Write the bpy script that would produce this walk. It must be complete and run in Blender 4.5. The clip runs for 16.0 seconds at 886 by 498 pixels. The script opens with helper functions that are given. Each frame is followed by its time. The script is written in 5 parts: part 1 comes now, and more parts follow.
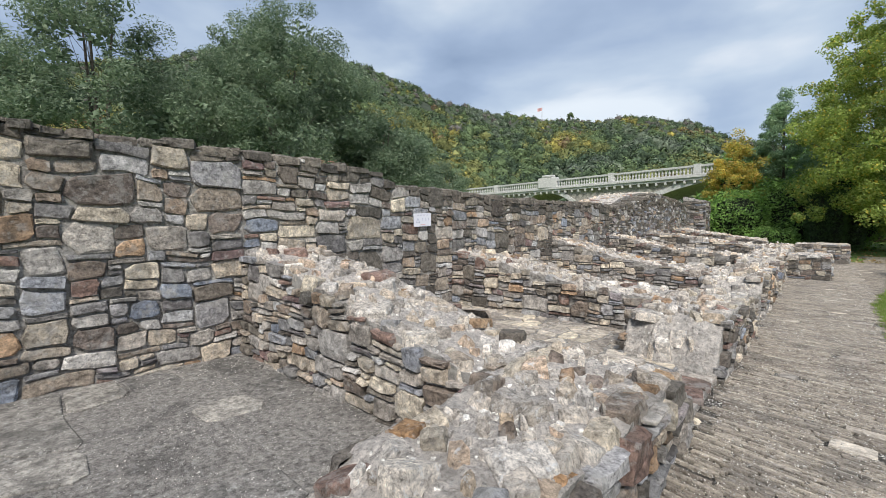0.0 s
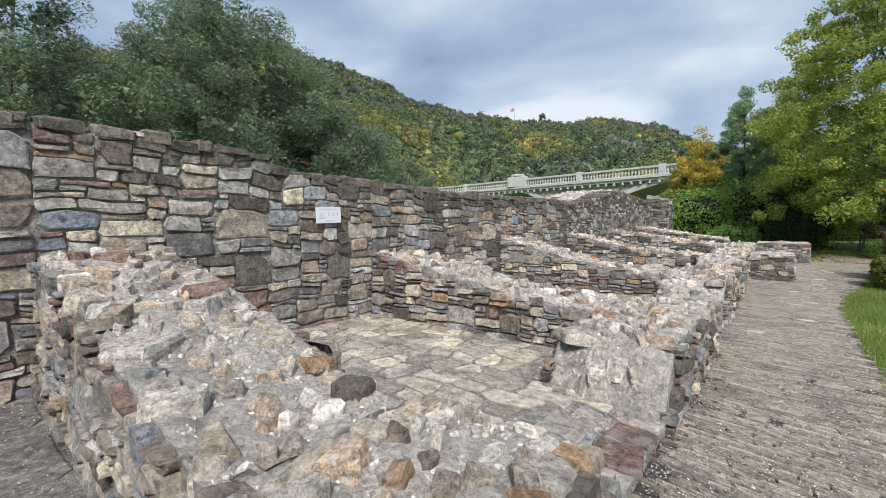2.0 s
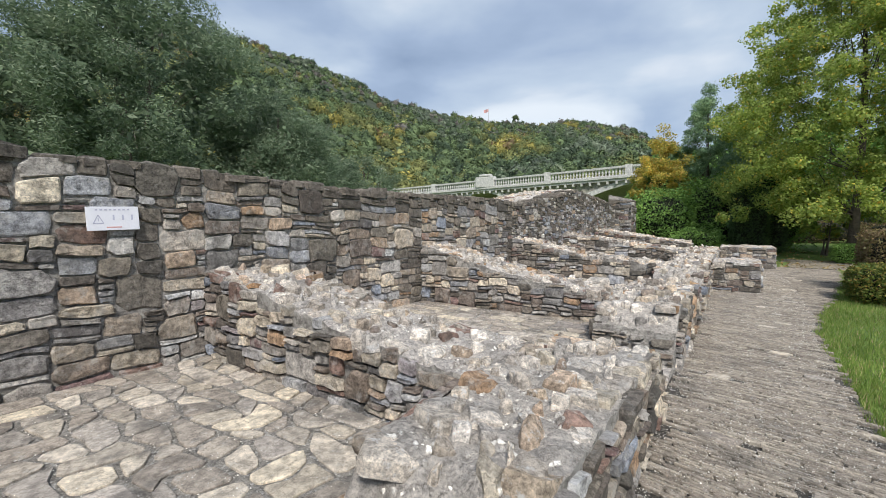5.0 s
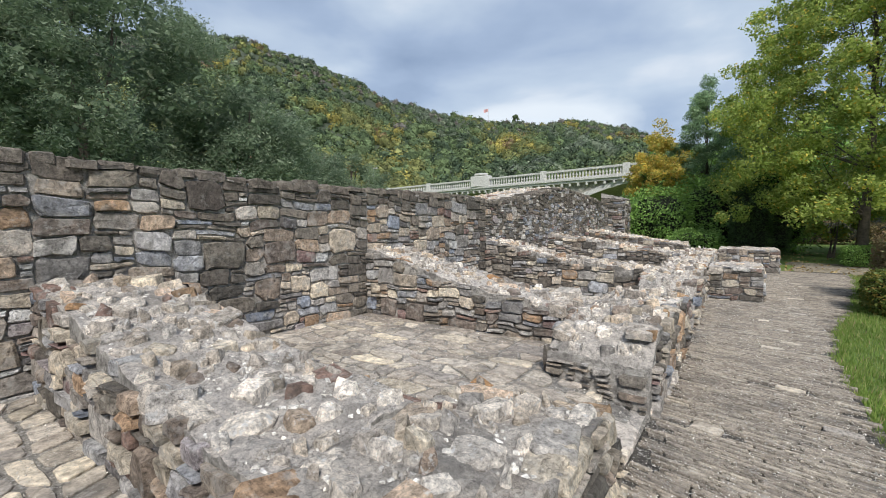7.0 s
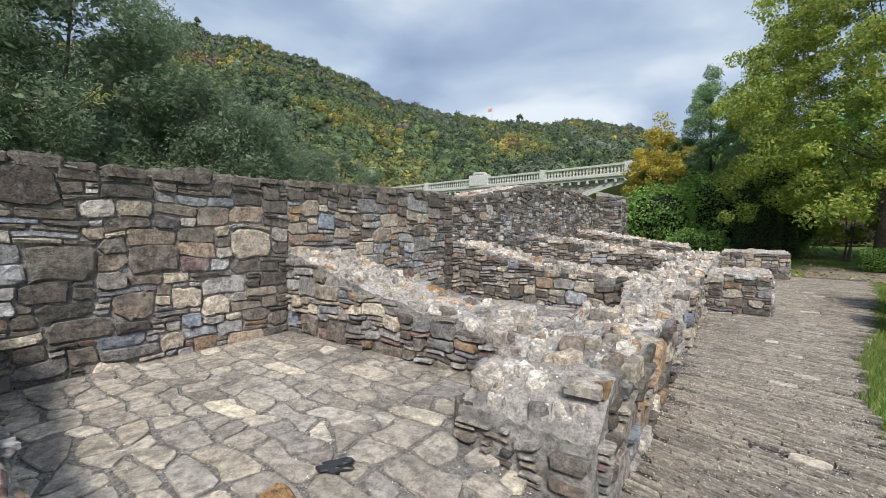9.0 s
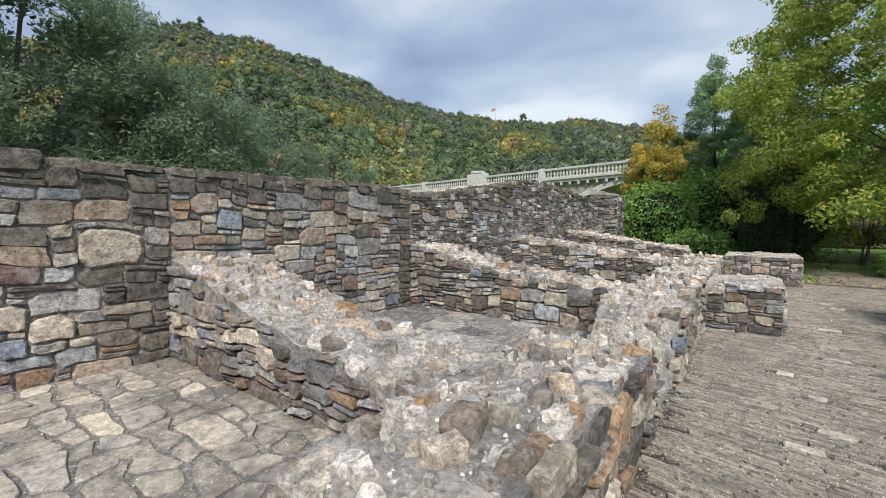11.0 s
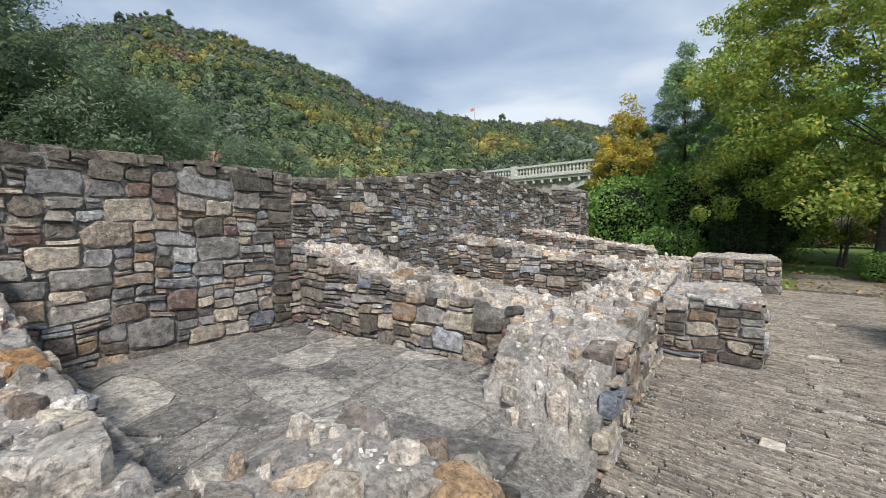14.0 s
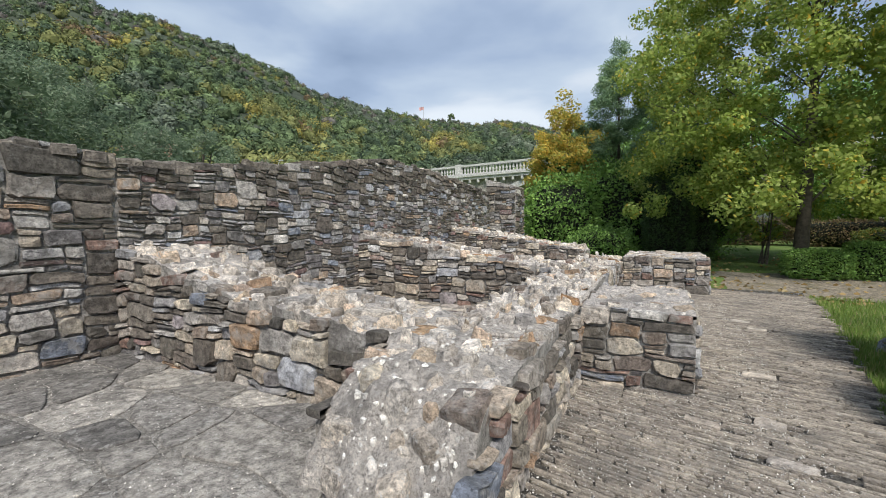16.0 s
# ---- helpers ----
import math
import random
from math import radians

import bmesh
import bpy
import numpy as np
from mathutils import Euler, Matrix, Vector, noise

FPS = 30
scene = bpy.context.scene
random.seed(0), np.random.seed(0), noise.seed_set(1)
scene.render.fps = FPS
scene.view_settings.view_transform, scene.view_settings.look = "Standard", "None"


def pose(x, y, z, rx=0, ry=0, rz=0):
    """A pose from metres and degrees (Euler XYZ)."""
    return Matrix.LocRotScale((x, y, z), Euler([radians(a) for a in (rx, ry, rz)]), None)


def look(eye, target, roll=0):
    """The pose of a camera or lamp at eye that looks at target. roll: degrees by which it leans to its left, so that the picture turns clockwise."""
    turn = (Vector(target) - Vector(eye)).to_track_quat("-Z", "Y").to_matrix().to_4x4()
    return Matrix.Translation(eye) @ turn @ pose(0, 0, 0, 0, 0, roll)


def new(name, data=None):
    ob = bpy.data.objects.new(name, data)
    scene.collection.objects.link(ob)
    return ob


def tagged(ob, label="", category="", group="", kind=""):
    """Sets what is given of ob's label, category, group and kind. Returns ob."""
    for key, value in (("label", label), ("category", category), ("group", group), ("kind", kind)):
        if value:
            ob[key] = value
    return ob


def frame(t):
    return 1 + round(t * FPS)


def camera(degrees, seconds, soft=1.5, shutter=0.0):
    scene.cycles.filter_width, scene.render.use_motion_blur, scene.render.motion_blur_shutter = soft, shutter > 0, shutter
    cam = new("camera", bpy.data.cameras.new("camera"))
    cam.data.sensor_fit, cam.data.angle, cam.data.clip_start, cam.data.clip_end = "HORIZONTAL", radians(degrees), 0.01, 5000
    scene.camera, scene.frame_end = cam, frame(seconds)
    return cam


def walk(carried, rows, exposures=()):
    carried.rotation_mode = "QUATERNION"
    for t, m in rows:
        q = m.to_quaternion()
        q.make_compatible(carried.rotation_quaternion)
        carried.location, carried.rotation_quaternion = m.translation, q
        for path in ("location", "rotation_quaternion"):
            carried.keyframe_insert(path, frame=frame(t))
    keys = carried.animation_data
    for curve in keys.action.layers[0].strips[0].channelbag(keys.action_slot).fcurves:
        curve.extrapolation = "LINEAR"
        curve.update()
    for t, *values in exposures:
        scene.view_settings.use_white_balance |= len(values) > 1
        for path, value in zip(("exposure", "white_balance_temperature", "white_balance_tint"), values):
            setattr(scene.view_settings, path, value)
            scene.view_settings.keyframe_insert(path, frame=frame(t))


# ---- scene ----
cam = camera(94.5, 16.0, soft=0.8)
METRES, EYE, TILT, LEAN, TURN = 11.7, 1.55, -2.75, 0.0, 42.5
ROWS = [
    (0.0, 0.0, 0.0, 0.0, -0.0, 0.0, -0.0),
    (0.5, 0.0219, 0.0239, 0.0008, -0.73, -0.0, 0.04),
    (1.0, 0.0405, 0.0485, 0.0016, -1.57, -0.01, 0.1),
    (1.5, 0.0573, 0.0744, 0.0024, -2.49, -0.02, 0.16),
    (2.0, 0.0795, 0.1018, 0.0015, -3.46, -0.03, 0.23),
    (2.5, 0.0984, 0.129, 0.0039, -4.41, -0.02, 0.31),
    (3.0, 0.1157, 0.1529, 0.008, -5.28, -0.02, 0.36),
    (3.5, 0.1382, 0.174, 0.0108, -6.01, -0.01, 0.41),
    (4.0, 0.1585, 0.1971, 0.0125, -6.57, -0.01, 0.45),
    (6.5, 0.2697, 0.3075, 0.0199, -6.79, 0.08, 0.42),
    (7.0, 0.2888, 0.3306, 0.0202, -6.6, 0.08, 0.39),
    (7.5, 0.3106, 0.3524, 0.0218, -6.4, 0.1, 0.36),
    (8.0, 0.3357, 0.3751, 0.0248, -6.2, 0.11, 0.33),
    (8.5, 0.3573, 0.4014, 0.0242, -6.04, 0.1, 0.32),
    (9.0, 0.3813, 0.4243, 0.0253, -5.9, 0.12, 0.28),
    (11.5, 0.489, 0.5417, 0.0316, -5.21, 0.16, 0.13),
    (12.0, 0.5097, 0.5633, 0.0321, -5.16, 0.17, 0.11),
    (12.5, 0.5288, 0.5862, 0.033, -5.3, 0.19, 0.13),
    (13.0, 0.5477, 0.6106, 0.0331, -5.8, 0.2, 0.19),
    (13.5, 0.5711, 0.6322, 0.0327, -6.69, 0.18, 0.24),
    (14.0, 0.5919, 0.6533, 0.0324, -7.88, 0.19, 0.34),
    (14.5, 0.6117, 0.6734, 0.0337, -9.25, 0.17, 0.43),
    (15.0, 0.6351, 0.6919, 0.0341, -10.76, 0.14, 0.56),
    (15.5, 0.6546, 0.7133, 0.0325, -12.48, 0.11, 0.68),
    (16.0, 0.6736, 0.7337, 0.0337, -14.62, 0.05, 0.85),
]
walk(cam, [(t, pose(0, 0, EYE, TILT, LEAN, TURN) @ pose(METRES * x, METRES * y, METRES * z, 90 + pitch, roll, yaw)) for t, x, y, z, yaw, pitch, roll in ROWS])


# ---------------------------------------------------------------- light
world = bpy.data.worlds.new("overcast")
scene.world = world
world.use_nodes = True
wn, wl = world.node_tree.nodes, world.node_tree.links
wn.clear()
SUN_UP, SUN_AZ = radians(46), radians(140)
sky = wn.new("ShaderNodeTexSky")
sky.sky_type, sky.sun_disc = "NISHITA", False
sky.sun_elevation, sky.sun_rotation = SUN_UP, SUN_AZ
bg_sky, bg_cloud, mixer, out = (wn.new("ShaderNodeBackground"), wn.new("ShaderNodeBackground"),
                                wn.new("ShaderNodeMixShader"), wn.new("ShaderNodeOutputWorld"))
bg_sky.inputs[1].default_value = 0.10
bg_cloud.inputs[1].default_value = 1.0
co, stretch = wn.new("ShaderNodeTexCoord"), wn.new("ShaderNodeMapping")
stretch.inputs["Scale"].default_value = (1.0, 1.0, 2.6)
stretch.inputs["Location"].default_value = (0.35, 0.1, 0.0)
clouds = wn.new("ShaderNodeTexNoise")
clouds.inputs["Scale"].default_value, clouds.inputs["Detail"].default_value = 2.1, 5.0
clouds.inputs["Roughness"].default_value, clouds.inputs["Distortion"].default_value = 0.45, 0.15
tone = wn.new("ShaderNodeValToRGB")
for p, c in ((0.34, (0.215, 0.285, 0.41, 1)), (0.47, (0.305, 0.385, 0.52, 1)), (0.58, (0.43, 0.51, 0.615, 1)), (0.68, (0.64, 0.68, 0.73, 1))):
    e = tone.color_ramp.elements.new(p)
    e.color = c
tone.color_ramp.elements.remove(tone.color_ramp.elements[0])
tone.color_ramp.elements.remove(tone.color_ramp.elements[-1])
wl.new(co.outputs["Generated"], stretch.inputs[0])
wl.new(stretch.outputs[0], clouds.inputs["Vector"])
wl.new(clouds.outputs[0], tone.inputs[0])
# a white bank of cloud stands low over the ridge, its upper edge broken up by the same noise
bank_dir = Vector((-math.sin(radians(20.5)), math.cos(radians(20.5)), 0.232)).normalized()
flatten, toward, ragged_edge, bank, lit = (wn.new("ShaderNodeVectorMath"), wn.new("ShaderNodeVectorMath"), wn.new("ShaderNodeMath"), wn.new("ShaderNodeMapRange"), wn.new("ShaderNodeMix"))
flatten.operation, toward.operation, ragged_edge.operation = "MULTIPLY", "DISTANCE", "MULTIPLY_ADD"
flatten.inputs[1].default_value = (1.0, 1.0, 3.2)
wl.new(co.outputs["Generated"], flatten.inputs[0])
wl.new(flatten.outputs[0], toward.inputs[0])
toward.inputs[1].default_value = (bank_dir.x, bank_dir.y, bank_dir.z * 3.2)
wl.new(clouds.outputs[0], ragged_edge.inputs[0])
ragged_edge.inputs[1].default_value = -0.5
wl.new(toward.outputs[1], ragged_edge.inputs[2])
for k, v in ((1, -0.06), (2, -0.15), (3, 0.0), (4, 0.85)):
    bank.inputs[k].default_value = v
wl.new(ragged_edge.outputs[0], bank.inputs[0])
lit.data_type = "RGBA"
lit.inputs[7].default_value = (0.66, 0.71, 0.76, 1)
wl.new(bank.outputs[0], lit.inputs[0])
wl.new(tone.outputs[0], lit.inputs[6])
wl.new(lit.outputs[2], bg_cloud.inputs[0])
wl.new(sky.outputs[0], bg_sky.inputs[0])
mixer.inputs[0].default_value = 0.88
wl.new(bg_sky.outputs[0], mixer.inputs[1])
wl.new(bg_cloud.outputs[0], mixer.inputs[2])
wl.new(mixer.outputs[0], out.inputs[0])
sun = new("sun", bpy.data.lights.new("sun", "SUN"))
sun.data.energy, sun.data.angle, sun.data.color = 3.1, radians(13), (1.0, 0.965, 0.91)
SUN_DIR = Vector((math.sin(SUN_AZ) * math.cos(SUN_UP), math.cos(SUN_AZ) * math.cos(SUN_UP), math.sin(SUN_UP)))
sun.matrix_world = look(SUN_DIR * 80, (0, 0, 0))
scene.view_settings.exposure = 0.44


# ---------------------------------------------------------------- materials
def node_mat(name):
    m = bpy.data.materials.new(name)
    m.use_nodes = True
    n, l = m.node_tree.nodes, m.node_tree.links
    return m, n, l, n["Principled BSDF"]


def ramp(n, stops, interpolation="LINEAR"):
    r = n.new("ShaderNodeValToRGB")
    r.color_ramp.interpolation = interpolation
    while len(r.color_ramp.elements) < len(stops):
        r.color_ramp.elements.new(0.5)
    for e, (p, c) in zip(r.color_ramp.elements, stops):
        e.position, e.color = p, (*c, 1)
    return r


def noise_node(n, l, vector, scale, detail=5.0, rough=0.6):
    t = n.new("ShaderNodeTexNoise")
    t.inputs["Scale"].default_value, t.inputs["Detail"].default_value, t.inputs["Roughness"].default_value = scale, detail, rough
    l.new(vector, t.inputs["Vector"])
    return t


def mixed(n, l, kind, fac, a, b):
    m = n.new("ShaderNodeMix")
    m.data_type, m.blend_type = "RGBA", kind
    for socket, v in ((m.inputs[0], fac), (m.inputs[6], a), (m.inputs[7], b)):
        if isinstance(v, (int, float)):
            socket.default_value = v
        elif isinstance(v, tuple):
            socket.default_value = (*v, 1)
        else:
            l.new(v, socket)
    return m.outputs[2]


def piece_random(n, l):
    """One number for each piece, whether an object of its own or an island of a joined mesh."""
    info, geo, add, fr = n.new("ShaderNodeObjectInfo"), n.new("ShaderNodeNewGeometry"), n.new("ShaderNodeMath"), n.new("ShaderNodeMath")
    fr.operation = "FRACT"
    l.new(info.outputs["Random"], add.inputs[0])
    l.new(geo.outputs["Random Per Island"], add.inputs[1])
    l.new(add.outputs[0], fr.inputs[0])
    return fr.outputs[0], geo


def stone_mat(name, stops, stain=(0.09, 0.085, 0.075), stain_amount=0.55, pale=(0.62, 0.6, 0.56), pale_amount=0.35, bump=0.6, rough=0.9, grain=1.0, speckle=0.75, blotch=0.75, strata=0.22, cracks=0.55, lime=0.0, vary=0.9, steps="LINEAR"):
    """Weathered stone: one tone for each piece, then bedding, grain, cracks, damp stains and pale crusts; no two pieces share a pattern."""
    m, n, l, b = node_mat(name)
    rnd, geo = piece_random(n, l)
    pos = geo.outputs["Position"]
    base = ramp(n, stops, steps)
    l.new(rnd, base.inputs[0])

    def maths(kind, a, c):
        k = n.new("ShaderNodeMath")
        k.operation = kind
        l.new(a, k.inputs[0])
        k.inputs[1].default_value = c
        return k.outputs[0]
    second = maths("FRACT", maths("MULTIPLY", rnd, 17.31), 0)
    third = maths("FRACT", maths("MULTIPLY", rnd, 71.7), 0)
    away = n.new("ShaderNodeCombineXYZ")
    for socket, v in zip(away.inputs, (rnd, second, third)):
        l.new(maths("MULTIPLY", v, 40.0), socket)
    own = n.new("ShaderNodeVectorMath")
    l.new(pos, own.inputs[0])
    l.new(away.outputs[0], own.inputs[1])
    own = own.outputs[0]
    level = ramp(n, [(0.0, (0.68, 0.68, 0.69)), (1.0, (1.28, 1.27, 1.25))])
    l.new(second, level.inputs[0])
    c = mixed(n, l, "MULTIPLY", 0.0 if stops[0][1] == stops[-1][1] else vary, base.outputs[0], level.outputs[0])
    big = noise_node(n, l, pos, 2.2, 3.0, 0.6)
    mid = noise_node(n, l, own, 13.0 * grain, 8.0, 0.74)
    fine = noise_node(n, l, own, 42.0 * grain, 6.0, 0.8)
    grainy = ramp(n, [(0.36, (0.4, 0.39, 0.38)), (0.47, (1.0, 0.99, 0.98)), (0.6, (1.8, 1.78, 1.74))])
    l.new(mid.outputs[0], grainy.inputs[0])
    c = mixed(n, l, "MULTIPLY", blotch, c, grainy.outputs[0])
    speck = ramp(n, [(0.36, (0.3, 0.3, 0.3)), (0.47, (1.0, 1.0, 1.0)), (0.58, (1.15, 1.15, 1.14)), (0.68, (1.9, 1.9, 1.88))])
    l.new(fine.outputs[0], speck.inputs[0])
    c = mixed(n, l, "MULTIPLY", speckle, c, speck.outputs[0])
    tilt = n.new("ShaderNodeCombineXYZ")
    l.new(maths("MULTIPLY_ADD", second, 0.8), tilt.inputs[0])
    l.new(maths("MULTIPLY_ADD", third, 0.8), tilt.inputs[1])
    squash = n.new("ShaderNodeMapping")
    squash.inputs["Scale"].default_value = (4.0, 4.0, 24.0)
    l.new(own, squash.inputs[0])
    l.new(tilt.outputs[0], squash.inputs["Rotation"])
    bands = noise_node(n, l, squash.outputs[0], 1.0, 6.0, 0.65)
    layered = ramp(n, [(0.36, (0.35, 0.35, 0.35)), (0.47, (1.0, 1.0, 1.0)), (0.64, (1.45, 1.45, 1.44))])
    l.new(bands.outputs[0], layered.inputs[0])
    c = mixed(n, l, "MULTIPLY", strata, c, layered.outputs[0])
    vein = noise_node(n, l, own, 5.5 * grain, 5.0, 0.6)
    crack = ramp(n, [(0.484, (1, 1, 1)), (0.5, (0.3, 0.29, 0.28)), (0.508, (1, 1, 1))])
    l.new(vein.outputs[0], crack.inputs[0])
    c = mixed(n, l, "MULTIPLY", cracks, c, crack.outputs[0])
    dark = ramp(n, [(0.52, (0, 0, 0)), (0.66, (stain_amount,) * 3)])
    l.new(big.outputs[0], dark.inputs[0])
    c = mixed(n, l, "MIX", dark.outputs[0], c, stain)
    lich = noise_node(n, l, own, 10.0 * grain, 7.0, 0.75)
    lm = ramp(n, [(0.56, (0, 0, 0)), (0.64, (pale_amount,) * 3)])
    l.new(lich.outputs[0], lm.inputs[0])
    c = mixed(n, l, "MIX", lm.outputs[0], c, pale)
    wash, patchy = noise_node(n, l, pos, 5.0, 6.0, 0.7), ramp(n, [(0.53, (0, 0, 0)), (0.6, (lime,) * 3)])
    l.new(wash.outputs[0], patchy.inputs[0])
    c = mixed(n, l, "MIX", patchy.outputs[0], c, (0.43, 0.41, 0.38))
    l.new(c, b.inputs["Base Color"])
    b.inputs["Roughness"].default_value = rough
    b.inputs["Specular IOR Level"].default_value = 0.25

    def stacked(a, k, rest):
        q = n.new("ShaderNodeMath")
        q.operation = "MULTIPLY_ADD"
        l.new(a, q.inputs[0])
        q.inputs[1].default_value = k
        l.new(rest, q.inputs[2])
        return q.outputs[0]
    h = stacked(fine.outputs[0], 0.3, mid.outputs[0])
    h = stacked(bands.outputs[0], strata * 1.2, h)
    h = stacked(crack.outputs[0], 0.35 * cracks, h)
    bp = n.new("ShaderNodeBump")
    bp.inputs["Strength"].default_value, bp.inputs["Distance"].default_value = min(1.0, bump * 1.4), 0.045
    l.new(h, bp.inputs["Height"])
    l.new(bp.outputs[0], b.inputs["Normal"])
    return m


WARM = [(0.0, (0.348, 0.291, 0.236)), (0.1, (0.215, 0.173, 0.142)), (0.19, (0.442, 0.38, 0.309)), (0.3, (0.306, 0.287, 0.27)), (0.4, (0.483, 0.421, 0.338)), (0.5, (0.179, 0.148, 0.129)), (0.58, (0.364, 0.248, 0.162)), (0.65, (0.36, 0.323, 0.287)), (0.76, (0.233, 0.156, 0.129)), (0.84, (0.253, 0.251, 0.256)), (0.91, (0.516, 0.457, 0.373))]
COOL = [(0.0, (0.325, 0.308, 0.295)), (0.1, (0.2, 0.191, 0.19)), (0.2, (0.403, 0.369, 0.334)), (0.3, (0.289, 0.296, 0.321)), (0.4, (0.482, 0.459, 0.436)), (0.49, (0.149, 0.14, 0.142)), (0.57, (0.355, 0.273, 0.208)), (0.63, (0.367, 0.356, 0.36)), (0.74, (0.215, 0.147, 0.139)), (0.8, (0.228, 0.253, 0.305)), (0.88, (0.51, 0.508, 0.507)), (0.95, (0.277, 0.247, 0.255))]
DARK = [(0.0, (0.155, 0.137, 0.119)), (0.25, (0.101, 0.093, 0.083)), (0.5, (0.202, 0.178, 0.149)), (0.75, (0.119, 0.101, 0.089)), (1.0, (0.238, 0.214, 0.184))]
PALE = [(0.0, (0.591, 0.541, 0.488)), (0.2, (0.443, 0.385, 0.323)), (0.4, (0.679, 0.627, 0.57)), (0.6, (0.384, 0.342, 0.296)), (0.75, (0.62, 0.584, 0.549)), (0.88, (0.524, 0.424, 0.318)), (1.0, (0.503, 0.385, 0.302))]
FLAG = [(0.0, (0.414, 0.363, 0.308)), (0.25, (0.26, 0.226, 0.194)), (0.5, (0.49, 0.435, 0.363)), (0.7, (0.337, 0.304, 0.275)), (0.88, (0.445, 0.392, 0.323)), (1.0, (0.504, 0.439, 0.345))]
PAVE = [(0.0, (0.326, 0.285, 0.236)), (0.3, (0.193, 0.167, 0.142)), (0.6, (0.372, 0.329, 0.271)), (0.8, (0.241, 0.211, 0.181)), (1.0, (0.301, 0.263, 0.216))]
m_warm = stone_mat("warm_rubble_stone", WARM, steps="CONSTANT", lime=0.4)
m_cool = stone_mat("grey_rubble_stone", COOL, steps="CONSTANT", lime=0.45, stain_amount=0.5, pale_amount=0.5)
m_dark = stone_mat("dark_weathered_stone", DARK, stain_amount=0.4, pale_amount=0.3, pale=(0.4, 0.39, 0.36))
m_rust_stone = stone_mat("rusty_orange_stone", [(0.0, (0.31, 0.18, 0.09)), (0.5, (0.27, 0.19, 0.125)), (1.0, (0.36, 0.24, 0.14))], stain_amount=0.4, pale_amount=0.4)
m_pale = stone_mat("lime_splashed_stone", PALE, stain=(0.11, 0.105, 0.1), stain_amount=0.4, pale=(0.74, 0.73, 0.72), pale_amount=0.75, grain=1.5, strata=0.25)
m_flag = stone_mat("flagstone", FLAG, stain=(0.13, 0.12, 0.11), stain_amount=0.75, pale_amount=0.3, bump=0.35, strata=0.0, speckle=0.35, blotch=0.6)
m_flag_dark = stone_mat("dark_dirty_flagstone", [(0.0, (0.24, 0.225, 0.205)), (0.4, (0.18, 0.17, 0.16)), (0.8, (0.3, 0.28, 0.255)), (1.0, (0.36, 0.335, 0.3))], stain=(0.08, 0.076, 0.07), stain_amount=0.6, pale_amount=0.4, bump=0.5, strata=0.0)
m_bed_dark = stone_mat("dark_gritty_bed", [(0.0, (0.29, 0.27, 0.25)), (1.0, (0.29, 0.27, 0.25))], stain=(0.1, 0.095, 0.09), stain_amount=0.6, pale=(0.5, 0.48, 0.46), pale_amount=0.6, bump=1.0, grain=1.8, strata=0.0)
m_pave = stone_mat("edge_laid_paving_stone", PAVE, vary=0.35, blotch=0.45, stain=(0.13, 0.12, 0.11), stain_amount=0.5, pale_amount=0.25, bump=0.4, strata=0.0)
# the mortar's dark stain patches also paint in the shade of recessed joints
m_mortar = stone_mat("old_lime_mortar", [(0.0, (0.31, 0.292, 0.27)), (1.0, (0.31, 0.292, 0.27))], lime=0.6, stain=(0.12, 0.11, 0.1), stain_amount=0.6, pale=(0.45, 0.43, 0.40), pale_amount=0.4, bump=0.8, speckle=0.6, strata=0.0)
m_cap = stone_mat("pinkish_lime_cap_mortar", [(0.0, (0.5, 0.457, 0.42)), (1.0, (0.5, 0.457, 0.42))], stain=(0.24, 0.22, 0.2), stain_amount=0.75, pale=(0.6, 0.575, 0.55), pale_amount=0.4, bump=0.75, speckle=0.65, blotch=0.5, grain=1.5, strata=0.0)
m_cap_grey = stone_mat("grey_cap_mortar", [(0.0, (0.46, 0.422, 0.385)), (1.0, (0.46, 0.422, 0.385))], stain=(0.17, 0.16, 0.15), stain_amount=0.75, pale=(0.6, 0.575, 0.55), pale_amount=0.4, bump=0.75, speckle=0.65, blotch=0.5, grain=1.5, strata=0.0)
m_joint = stone_mat("gritty_floor_bed", [(0.0, (0.29, 0.27, 0.245)), (1.0, (0.29, 0.27, 0.245))], stain=(0.16, 0.15, 0.14), stain_amount=0.5, pale=(0.66, 0.64, 0.61), pale_amount=0.8, bump=1.0, grain=1.8, strata=0.0)
m_path_bed = stone_mat("dark_gritty_path_bed", [(0.0, (0.1, 0.092, 0.082)), (1.0, (0.1, 0.092, 0.082))], stain=(0.08, 0.075, 0.07), stain_amount=0.5, pale=(0.66, 0.64, 0.61), pale_amount=0.75, bump=1.0, grain=2.2, strata=0.0)
m_earth = stone_mat("trodden_earth", [(0.0, (0.25, 0.215, 0.17)), (1.0, (0.25, 0.215, 0.17))], stain=(0.14, 0.13, 0.07), stain_amount=0.7, pale=(0.42, 0.38, 0.32), pale_amount=0.5, bump=0.7, strata=0.0, cracks=0.0)
m_crumb = stone_mat("white_mortar_crumb", [(0.0, (0.42, 0.4, 0.37)), (0.5, (0.62, 0.6, 0.57)), (1.0, (0.32, 0.3, 0.275))], stain_amount=0.2, bump=0.2, strata=0.0)
m_bridge = stone_mat("pale_cast_stone", [(0.0, (0.47, 0.465, 0.45)), (1.0, (0.47, 0.465, 0.45))], stain=(0.42, 0.41, 0.39), stain_amount=0.5, pale_amount=0.2, bump=0.2, strata=0.0)
